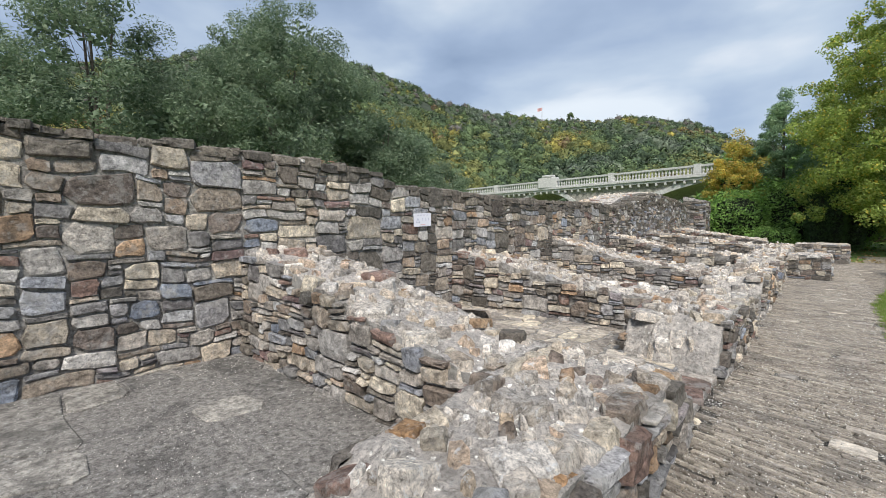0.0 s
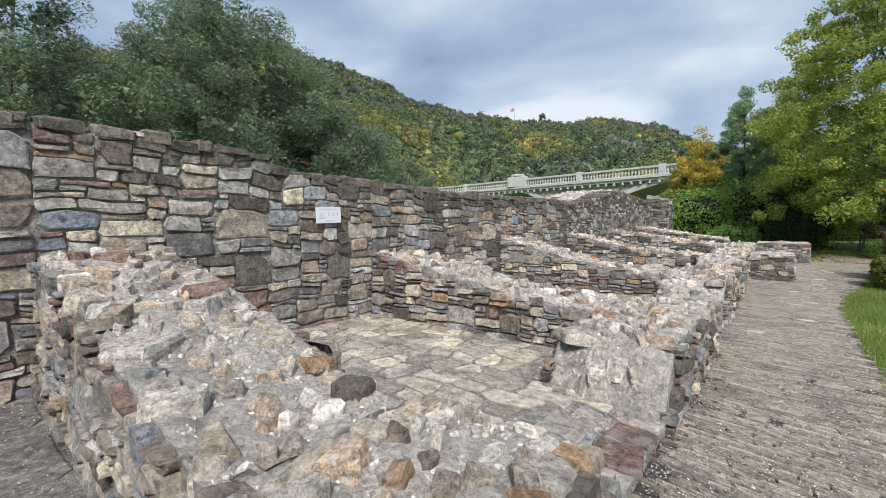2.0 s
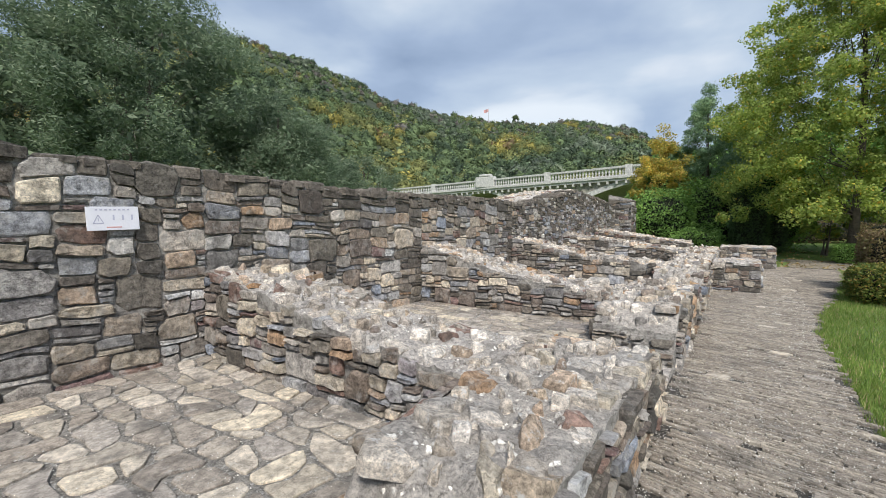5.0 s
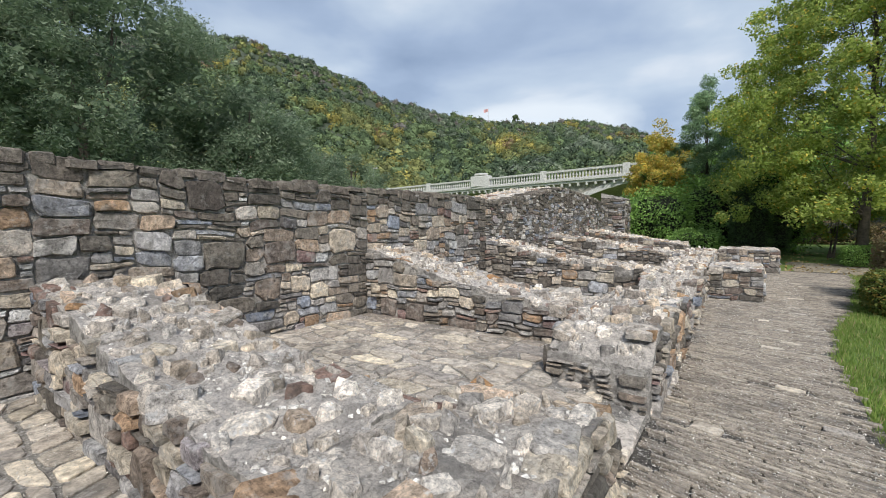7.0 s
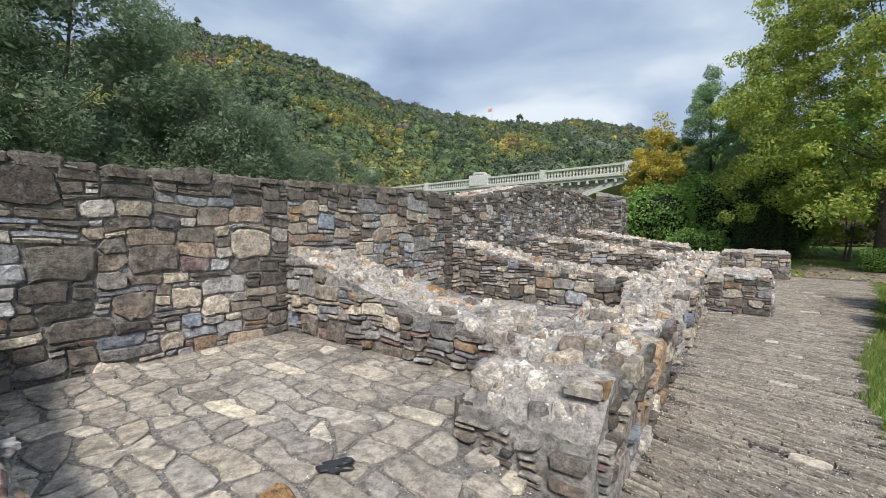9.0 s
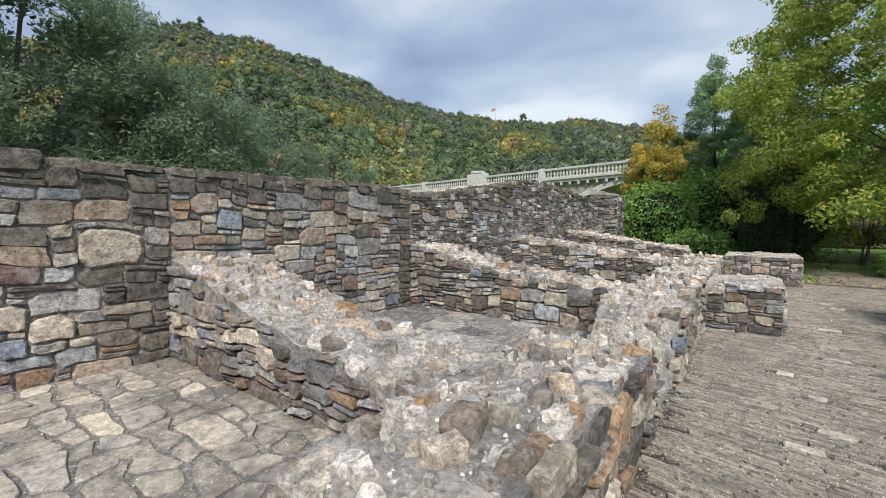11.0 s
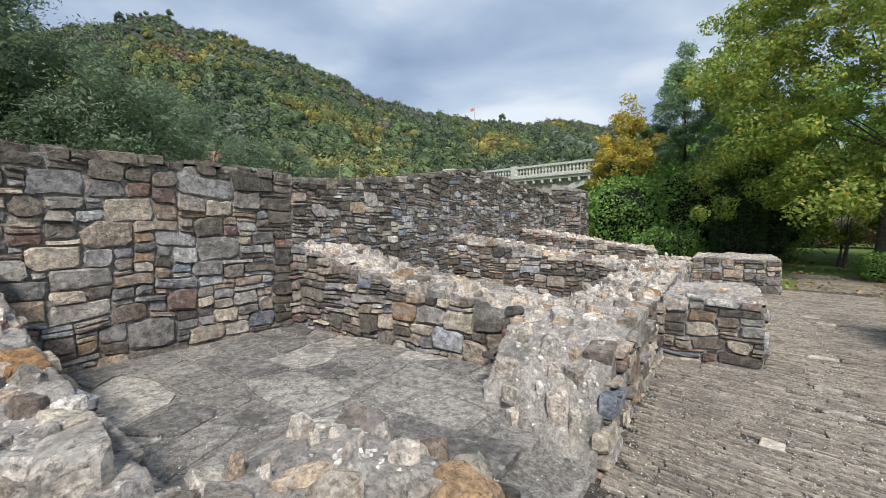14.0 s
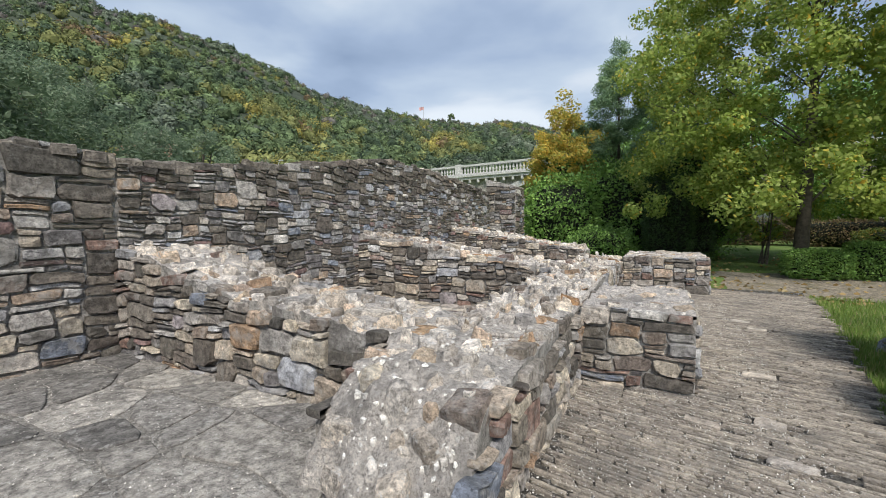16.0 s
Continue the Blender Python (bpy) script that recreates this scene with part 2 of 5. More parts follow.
m_ashlar = stone_mat("bridge_ashlar", [(0.0, (0.30, 0.28, 0.25)), (0.5, (0.25, 0.24, 0.22)), (1.0, (0.35, 0.32, 0.28))], stain_amount=0.4, bump=0.3)


def leaf_mat(name, stops, through_light=0.4):
    m, n, l, b = node_mat(name)
    geo = n.new("ShaderNodeNewGeometry")
    base = ramp(n, stops)
    l.new(geo.outputs["Random Per Island"], base.inputs[0])
    patch = noise_node(n, l, geo.outputs["Position"], 0.55, 3.0, 0.6)
    var = ramp(n, [(0.3, (0.65, 0.68, 0.65)), (0.7, (1.3, 1.28, 1.2))])
    l.new(patch.outputs[0], var.inputs[0])
    c = mixed(n, l, "MULTIPLY", 1.0, base.outputs[0], var.outputs[0])
    l.new(c, b.inputs["Base Color"])
    b.inputs["Roughness"].default_value = 0.55
    b.inputs["Specular IOR Level"].default_value = 0.3
    tr, mx = n.new("ShaderNodeBsdfTranslucent"), n.new("ShaderNodeMixShader")
    l.new(c, tr.inputs[0])
    mx.inputs[0].default_value = through_light
    l.new(b.outputs[0], mx.inputs[1])
    l.new(tr.outputs[0], mx.inputs[2])
    l.new(mx.outputs[0], n["Material Output"].inputs[0])
    return m


m_willow = leaf_mat("willow_leaf", [(0.0, (0.115, 0.169, 0.108)), (0.5, (0.169, 0.229, 0.144)), (0.85, (0.23, 0.296, 0.201)), (1.0, (0.368, 0.414, 0.302))])
m_maple = leaf_mat("maple_leaf", [(0.0, (0.22, 0.3, 0.07)), (0.6, (0.36, 0.45, 0.115)), (0.92, (0.52, 0.58, 0.19)), (0.97, (0.76, 0.6, 0.12)), (1.0, (0.76, 0.48, 0.09))], 0.6)
m_gold = leaf_mat("golden_leaf", [(0.0, (0.28, 0.33, 0.075)), (0.4, (0.50, 0.42, 0.10)), (0.8, (0.70, 0.53, 0.12)), (1.0, (0.66, 0.42, 0.14))], 0.45)
m_laurel = leaf_mat("laurel_leaf", [(0.0, (0.12, 0.215, 0.06)), (0.6, (0.21, 0.36, 0.09)), (1.0, (0.34, 0.52, 0.14))], 0.3)
m_pine = leaf_mat("conifer_needle", [(0.0, (0.15, 0.25, 0.145)), (0.6, (0.24, 0.36, 0.20)), (1.0, (0.38, 0.50, 0.30))], 0.3)
m_cypress = leaf_mat("dark_cypress_leaf", [(0.0, (0.045, 0.085, 0.035)), (1.0, (0.09, 0.15, 0.05))], 0.2)
m_box = leaf_mat("box_hedge_leaf", [(0.0, (0.084, 0.126, 0.028)), (0.6, (0.14, 0.182, 0.042)), (0.85, (0.28, 0.238, 0.056)), (1.0, (0.364, 0.238, 0.07))], 0.3)
m_rust = leaf_mat("rusty_hedge_leaf", [(0.0, (0.14, 0.105, 0.056)), (0.5, (0.21, 0.147, 0.084)), (0.8, (0.154, 0.161, 0.056)), (1.0, (0.28, 0.182, 0.098))], 0.25)
m_grass = leaf_mat("grass_blade", [(0.0, (0.141, 0.236, 0.045)), (0.6, (0.221, 0.314, 0.075)), (0.9, (0.341, 0.377, 0.126)), (1.0, (0.5, 0.362, 0.254))], 0.35)
m_fallen = leaf_mat("fallen_leaf", [(0.0, (0.28, 0.18, 0.07)), (0.6, (0.38, 0.27, 0.12)), (1.0, (0.45, 0.36, 0.2))], 0.1)


def ground_mat():
    m, n, l, b = node_mat("lawn_soil")
    geo = n.new("ShaderNodeNewGeometry")
    pos = geo.outputs["Position"]
    a, f = noise_node(n, l, pos, 0.6, 4.0, 0.6), noise_node(n, l, pos, 30.0, 5.0, 0.7)
    r1 = ramp(n, [(0.3, (0.085, 0.145, 0.028)), (0.6, (0.125, 0.185, 0.04)), (0.8, (0.19, 0.19, 0.07))])
    r2 = ramp(n, [(0.3, (0.6, 0.6, 0.6)), (0.7, (1.4, 1.4, 1.3))])
    l.new(a.outputs[0], r1.inputs[0])
    l.new(f.outputs[0], r2.inputs[0])
    l.new(mixed(n, l, "MULTIPLY", 1.0, r1.outputs[0], r2.outputs[0]), b.inputs["Base Color"])
    b.inputs["Roughness"].default_value = 0.95
    bp = n.new("ShaderNodeBump")
    bp.inputs["Strength"].default_value, bp.inputs["Distance"].default_value = 0.8, 0.03
    l.new(f.outputs[0], bp.inputs["Height"])
    l.new(bp.outputs[0], b.inputs["Normal"])
    return m


def plain_mat(name, colour, rough=0.7, var=0.25, scale=12.0):
    m, n, l, b = node_mat(name)
    geo = n.new("ShaderNodeNewGeometry")
    t = noise_node(n, l, geo.outputs["Position"], scale, 5.0, 0.65)
    r = ramp(n, [(0.3, tuple(c * (1 - var) for c in colour)), (0.7, tuple(min(1, c * (1 + var)) for c in colour))])
    l.new(t.outputs[0], r.inputs[0])
    l.new(r.outputs[0], b.inputs["Base Color"])
    b.inputs["Roughness"].default_value = rough
    bp = n.new("ShaderNodeBump")
    bp.inputs["Strength"].default_value, bp.inputs["Distance"].default_value = 0.3, 0.02
    l.new(t.outputs[0], bp.inputs["Height"])
    l.new(bp.outputs[0], b.inputs["Normal"])
    return m


m_ground = ground_mat()
m_bark = plain_mat("grey_brown_bark", (0.10, 0.082, 0.066), 0.9, 0.5, 9.0)
m_sign = plain_mat("white_laminated_paper", (0.74, 0.74, 0.80), 0.4, 0.03)
m_ink = plain_mat("faded_ink", (0.46, 0.46, 0.58), 0.6, 0.1)
m_ink_red = plain_mat("faded_red_ink", (0.62, 0.34, 0.32), 0.6, 0.1)
# near-black colour that stands for the shade inside shrubs
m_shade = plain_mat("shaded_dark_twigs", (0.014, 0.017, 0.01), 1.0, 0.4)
m_black = plain_mat("black_plastic", (0.025, 0.025, 0.028), 0.45, 0.2)
m_lampgrey = plain_mat("grey_painted_metal", (0.35, 0.35, 0.35), 0.5, 0.1)


# ---------------------------------------------------------------- mesh helpers
def rise(y):
    """Height of the open ground, which climbs gently beyond the third room."""
    return 0.0 if y < 13 else min(0.035 * (y - 13), 0.9)


def mesh_of(name, verts, faces, material, smooth=False):
    me = bpy.data.meshes.new(name)
    me.from_pydata([tuple(v) for v in verts], [], faces)
    me.materials.append(material)
    if smooth:
        me.polygons.foreach_set("use_smooth", [True] * len(me.polygons))
    me.update()
    return me


def quads_of(name, verts, material, n_corner=4):
    """A mesh of loose faces with n corners each, from an array of shape (faces * n, 3)."""
    k = len(verts) // n_corner
    me = bpy.data.meshes.new(name)
    me.vertices.add(len(verts))
    me.vertices.foreach_set("co", np.asarray(verts, dtype=np.float32).ravel())
    me.loops.add(k * n_corner)
    me.loops.foreach_set("vertex_index", np.arange(k * n_corner, dtype=np.int32))
    me.polygons.add(k)
    me.polygons.foreach_set("loop_start", np.arange(0, k * n_corner, n_corner, dtype=np.int32))
    me.materials.append(material)
    me.update(calc_edges=True)
    return me


def part(name, data, material, parent, label="", matrix=None):
    if isinstance(data, bmesh.types.BMesh):
        me = bpy.data.meshes.new(name)
        data.to_mesh(me)
        data.free()
        me.materials.append(material)
        data = me
    ob = new(name, data)
    ob.parent = parent
    if matrix is not None:
        ob.matrix_basis = matrix
    if label:
        ob["label"] = label
    return ob


def box_bm(x0, x1, y0, y1, z0, z1, bevel=0.0):
    bm = bmesh.new()
    bmesh.ops.create_cube(bm, size=1.0)
    for v in bm.verts:
        v.co = ((x0 + x1) / 2 + v.co.x * (x1 - x0), (y0 + y1) / 2 + v.co.y * (y1 - y0), (z0 + z1) / 2 + v.co.z * (z1 - z0))
    if bevel:
        bmesh.ops.bevel(bm, geom=bm.edges[:], offset=bevel, segments=1, affect="EDGES")
    return bm


# ---------------------------------------------------------------- rubble stones
def stone_shape(rng, kind="block"):
    """One stone on a unit footprint, its face towards +z at about 1: ten corners, a broken arris and an uneven face."""
    c = rng.uniform(0.05, 0.32, 8) if kind == "lump" else rng.uniform(0.02, 0.2, 8)
    j = lambda s: rng.uniform(-s, s)
    ring = []
    for i, (sx, sy) in enumerate(((1, -1), (1, 1), (-1, 1), (-1, -1))):
        a, b = (0.5 * sx, (0.5 - c[2 * i]) * sy), ((0.5 - c[2 * i + 1]) * sx, 0.5 * sy)
        ring += [a, b] if sx * sy < 0 else [a, b]
        if sx * sy < 0:
            ring[-2], ring[-1] = b, a
    lean = j(1.0)
    ring = sorted(ring, key=lambda p: math.atan2(p[1], p[0]))
    ring = [(x + j(0.05), y * (1 + 0.22 * x * lean) + j(0.06)) for x, y in ring]
    k = len(ring)
    inset = 0.74 if kind == "lump" else 0.9
    v = [(x, y, -1.0) for x, y in ring]
    v += [(x, y, (0.35 if kind == "lump" else 0.55) + j(0.15)) for x, y in ring]
    tilt_x, tilt_y = j(0.35), j(0.35)
    v += [(x * (inset + j(0.08)), y * (inset + j(0.08)), 0.92 + x * tilt_x + y * tilt_y + j(0.13)) for x, y in ring]
    v.append((j(0.2), j(0.2), 1.0 + j(0.18) + (0.15 if kind == "lump" else 0)))
    f = []
    for r in (0, 1):
        for i in range(k):
            a, b = r * k + i, r * k + (i + 1) % k
            f.append((a, b, b + k, a + k))
    f += [(2 * k + i, 2 * k + (i + 1) % k, 3 * k) for i in range(k)]
    return v, f


shape_rng = np.random.RandomState(4)
BLOCKS = [stone_shape(shape_rng) for _ in range(28)]


def rock_shape(rng):
    """A broken rock on a unit footprint, cut by random planes, its foot below zero."""
    bm = bmesh.new()
    bmesh.ops.create_icosphere(bm, subdivisions=2, radius=1.0)
    pts = np.array([v.co for v in bm.verts])
    faces = [tuple(v.index for v in f.verts) for f in bm.faces]
    bm.free()
    for _ in range(9):
        d = rng.normal(size=3)
        d[2] = abs(d[2]) * 0.8
        d /= np.linalg.norm(d)
        over = np.maximum(0, pts @ d - rng.uniform(0.55, 0.85))
        pts = pts - over[:, None] * d
    d = np.array([rng.uniform(-0.3, 0.3), rng.uniform(-0.3, 0.3), 1.0])
    d /= np.linalg.norm(d)
    pts = pts - np.maximum(0, pts @ d - rng.uniform(0.3, 0.5))[:, None] * d
    off = Vector(rng.uniform(0, 50, 3))
    pts *= np.array([1 + 0.16 * noise.noise(Vector(p) * 2.6 + off) + 0.13 * noise.noise(Vector(p) * 6.0 + off) for p in pts])[:, None]
    pts += rng.uniform(-0.025, 0.025, pts.shape)
    pts[:, :2] *= 0.5 / np.abs(pts[:, :2]).max(axis=0)
    pts[:, 2] /= max(0.3, pts[:, 2].max())
    return [tuple(p) for p in pts], faces


LUMPS = [rock_shape(shape_rng) for _ in range(30)]



def paver_shape(rng):
    """A worn paving stone on a unit footprint with a nearly level top."""
    v, f = stone_shape(rng)
    k = (len(v) - 1) // 3
    top = [(x * 1.05, y * 1.05, 0.9 + rng.uniform(-0.1, 0.1)) for x, y, z in v[2 * k:3 * k]]
    return v[:2 * k] + top + [(0.0, 0.0, 0.95)], f


def strip_shape(rng):
    """A thin stone set on edge, seen from above: nearly square ends, worn and slightly wavy arrises."""
    j = lambda r: rng.uniform(-r, r)
    e = rng.uniform(0.012, 0.05, 4)
    ring = [(-0.5 + e[0], -0.5 + j(0.08)), (-0.17, -0.5 + j(0.1)), (0.17, -0.5 + j(0.1)), (0.5 - e[1], -0.5 + j(0.08)), (0.5, -0.25), (0.5, 0.25),
            (0.5 - e[2], 0.5 + j(0.08)), (0.17, 0.5 + j(0.1)), (-0.17, 0.5 + j(0.1)), (-0.5 + e[3], 0.5 + j(0.08)), (-0.5, 0.25), (-0.5, -0.25)]
    k = len(ring)
    v = [(x, y, -1.0) for x, y in ring] + [(x, y, 0.72 + j(0.12)) for x, y in ring] + [(x * 0.985, y * 0.74, 1.0 + j(0.14)) for x, y in ring]
    f = [(r * k + i, r * k + (i + 1) % k, (r + 1) * k + (i + 1) % k, (r + 1) * k + i) for r in (0, 1) for i in range(k)] + [tuple(range(2 * k, 3 * k))]
    return v, f


PAVERS = [paver_shape(shape_rng) for _ in range(20)]
STRIPS = [strip_shape(shape_rng) for _ in range(24)]
POOLS = {"block": BLOCKS, "lump": LUMPS, "paver": PAVERS, "strip": STRIPS}
shared = {}


def shared_mesh(kind, i, material):
    key = (kind, i, material.name)
    if key not in shared:
        v, f = POOLS[kind][i]
        shared[key] = mesh_of("stone", v, f, material)
    return shared[key]


def lay(parent, stones, limit=300, name="stone"):
    """stones: (kind, material, matrix) each; the first ones become objects of their own, the rest one joined part per material."""
    rng = random.Random(len(stones))
    rest = {}
    for i, (kind, material, m, *own) in enumerate(stones):
        pool = POOLS.get(kind, LUMPS)
        k = rng.randrange(len(pool))
        if i < limit:
            if own:
                V, F = own
                c = Vector((sum(p[0] for p in V) / len(V), sum(p[1] for p in V) / len(V), 0))
                me = mesh_of(name, [(p[0] - c.x, p[1] - c.y, p[2]) for p in V], F, material)
                part(name, me, None, parent, matrix=m @ Matrix.Translation(c))
            else:
                part(name, shared_mesh(kind, k, material), None, parent, matrix=m)
        else:
            vs, fs = rest.setdefault(material.name, ([], []))
            v, f = own if own else pool[k]
            o = len(vs)
            vs += [m @ Vector(p) for p in v]
            fs += [tuple(a + o for a in q) for q in f]
    for mat_name, (vs, fs) in rest.items():
        tagged(part("small_" + name + "s", mesh_of("small_stones", vs, fs, bpy.data.materials[mat_name]), None, parent), kind="stuff")


def frame_matrix(o, u, v, n, su, sv, sn, spin=0.0):
    m = Matrix.Identity(4)
    m.col[0], m.col[1], m.col[2], m.col[3] = (*u, 0), (*v, 0), (*n, 0), (*o, 1)
    return m @ Matrix.Rotation(spin, 4, "Z") @ Matrix.Diagonal((su, sv, sn, 1))


def pack(length, height, rng, cell=(0.055, 0.036), wide=(2, 9), tall=(2, 5), big=0.1):
    """Rubble courses: rectangles (u, v, w, h) that fill a face of that size, laid from the bottom up."""
    nu, nv = max(2, int(round(length / cell[0]))), max(2, int(round(height / cell[1])))
    used = np.zeros((nv, nu), bool)
    got = []
    for r in range(nv):
        c = 0
        while c < nu:
            if used[r, c]:
                c += 1
                continue
            free = 1
            while c + free < nu and not used[r, c + free]:
                free += 1
            h = rng.randint(*tall)
            w = rng.randint(*wide)
            if rng.random() < big:
                h, w = h + rng.randint(1, 3), w + rng.randint(0, 3)
            if w < h * 0.6:
                w = h
            w, h = min(w, free), min(h, nv - r)
            if free - w == 1:
                w = free
            if w < h * 1.1:
                h = max(1, int(w * 0.8))
            h = min(h, int(min((list(used[r:, k]) + [True]).index(True) for k in range(c, c + w))))
            used[r:r + h, c:c + w] = True
            got.append((c * length / nu, r * height / nv, w * length / nu, h * height / nv))
            c += w
    return got


def warp(u, v, seed):
    """A gentle wander of the courses, shared by neighbours so that they still fit."""
    p = Vector((u * 1.9, v * 1.9, seed))
    q = Vector((u * 6.5, v * 6.5, seed + 7.7))
    return (u + 0.04 * noise.noise(p) + 0.034 * noise.noise(q), v + 0.06 * noise.noise(p + Vector((31, 0, 0))) + 0.017 * noise.noise(q + Vector((17, 0, 0))))


def course_stone(a, b, w, h, gap, proud, rng, seed):
    """One stone of a rubble face, in the face's own plane (u, v, out), fitted to its place in the courses."""
    g = gap / 2
    a0, a1, b0, b1 = a + g, a + w - g, b + g * 0.9, b + h - g * 0.9
    cu, cv = (a0 + a1) / 2, (b0 + b1) / 2
    du, dv = a1 - a0, b1 - b0
    cut = lambda: rng.uniform(0.04, 0.22) if rng.random() < 0.65 else rng.uniform(0.22, 0.46)
    k = min(du, dv)
    ring = []
    for x, y, sx, sy in ((a0, b0, 1, 1), (a1, b0, -1, 1), (a1, b1, -1, -1), (a0, b1, 1, -1)):
        p, q = (x + sx * k * cut(), y), (x, y + sy * k * cut())
        ring += [q, p] if sx * sy > 0 else [p, q]
    mid = [(cu + rng.uniform(-0.2, 0.2) * du, b0 + rng.uniform(-0.03, 0.05) * dv), (cu + rng.uniform(-0.2, 0.2) * du, b1 + rng.uniform(-0.05, 0.03) * dv)]
    ring = ring[:2] + [mid[0]] + ring[2:6] + [mid[1]] + ring[6:]
    j = lambda r: rng.uniform(-r, r)
    ring = [warp(x + j(0.06) * k, y + j(0.06) * k, seed) for x, y in ring]
    cu, cv = warp(cu, cv, seed)
    n = len(ring)
    tu, tv = j(0.25), j(0.3)
    inset = rng.uniform(0.86, 0.96)
    V = [(x, y, -0.03) for x, y in ring]
    V += [(x, y, proud * (0.55 + j(0.2))) for x, y in ring]
    V += [(cu + (x - cu) * (inset + j(0.05)), cv + (y - cv) * (inset + j(0.07)), proud * (1 + j(0.16) + tu * (x - cu) / du + tv * (y - cv) / dv)) for x, y in ring]
    V.append((cu + j(0.15) * du, cv + j(0.15) * dv, proud * (1.05 + j(0.2))))
    F = [(r * n + i, r * n + (i + 1) % n, (r + 1) * n + (i + 1) % n, (r + 1) * n + i) for r in (0, 1) for i in range(n)]
    F += [(2 * n + i, 2 * n + (i + 1) % n, 3 * n) for i in range(n)]
    return V, F


def face_stones(origin, u, n, length, top, rng, material=None, gap=0.022, proud=(0.03, 0.075), lean=(0, 0), **size):
    """Stones on an upright face that starts at origin and runs along u, with its face towards n; top(s) gives its height."""
    hmax = max(top(length * i / 40) for i in range(41)) - origin[2]
    m = Matrix.Identity(4)
    m.col[0], m.col[1], m.col[2], m.col[3] = (*u, 0), (*lean, 1, 0), (*n, 0), (*origin, 1)
    if Vector(u).cross(Vector((0, 0, 1))).dot(Vector(n)) < 0:
        flip = True
    else:
        flip = False
    seed = rng.uniform(0, 50)
    got = []
    for a, b, w, h in pack(length, hmax, rng, **size):
        s = a + w / 2
        if origin[2] + b + h * 0.62 > top(s):
            continue
        mat = material(s, origin[2] + b + h / 2, top(s)) if callable(material) else material
        V, F = course_stone(a, b, w, h, gap, rng.uniform(*proud), rng, seed)
        V = [(min(max(x, 0.0), length), y, z) for x, y, z in V]
        if flip:
            F = [f[::-1] for f in F]
        got.append(("own", mat, m, V, F))
    return got


def top_stones(x0, x1, y0, y1, top, rng, density=0.62, material=None, size=(0.1, 0.3), lift=(0.03, 0.09), effort=240):
    """Stones bedded in the ragged top of a low wall."""
    got, placed = [], []
    tries = int((x1 - x0) * (y1 - y0) * effort)
    for _ in range(tries):
        w = rng.uniform(*size) * rng.choice((0.55, 0.75, 1.0, 1.0))
        d = w * rng.uniform(0.5, 0.95)
        x, y = rng.uniform(x0 + w * 0.3, x1 - w * 0.3), rng.uniform(y0 + w * 0.3, y1 - w * 0.3)
        if any(math.hypot(x - a, y - b) < (w + c) * 0.5 / density * 0.72 for a, b, c in placed):
            continue
        placed.append((x, y, w))
        m = Matrix.Translation((x, y, top(x, y) - 0.012)) @ Euler((rng.uniform(-0.2, 0.2), rng.uniform(-0.2, 0.2), rng.uniform(0, 6.3))).to_matrix().to_4x4() @ Matrix.Diagonal((w, d, rng.uniform(*lift), 1))
        mat = material if material else (rng.choice((m_pale, m_pale, m_pale, m_pale, m_warm)) if w > 0.12 else m_pale)
        got.append(("lump" if rng.random() < 0.62 else "block", mat, m))
    return got


def rim_stones(a, b, at, along_x, top, rng):
    """Squared blocks that line the edge of a wall's top, with gaps."""
    got, s = [], a
    while s < b:
        L = rng.uniform(0.12, 0.36)
        if rng.random() < 0.72 and s + L < b + 0.05:
            x, y = (s + L / 2, at) if along_x else (at, s + L / 2)
            d = rng.uniform(0.12, 0.2)
            u, v = ((1, 0, 0), (0, 1, 0)) if along_x else ((0, 1, 0), (-1, 0, 0))
            m = frame_matrix((x, y, top(x, y) - 0.02), u, v, (0, 0, 1), L - 0.015, d, rng.uniform(0.015, 0.05), rng.uniform(-0.12, 0.12))
            m = m @ Euler((rng.uniform(-0.1, 0.1), rng.uniform(-0.1, 0.1), 0)).to_matrix().to_4x4()
            got.append(("block", rng.choice((m_warm, m_warm, m_pale, m_warm, m_pale, m_rust_stone)), m))
        s += L
    return got


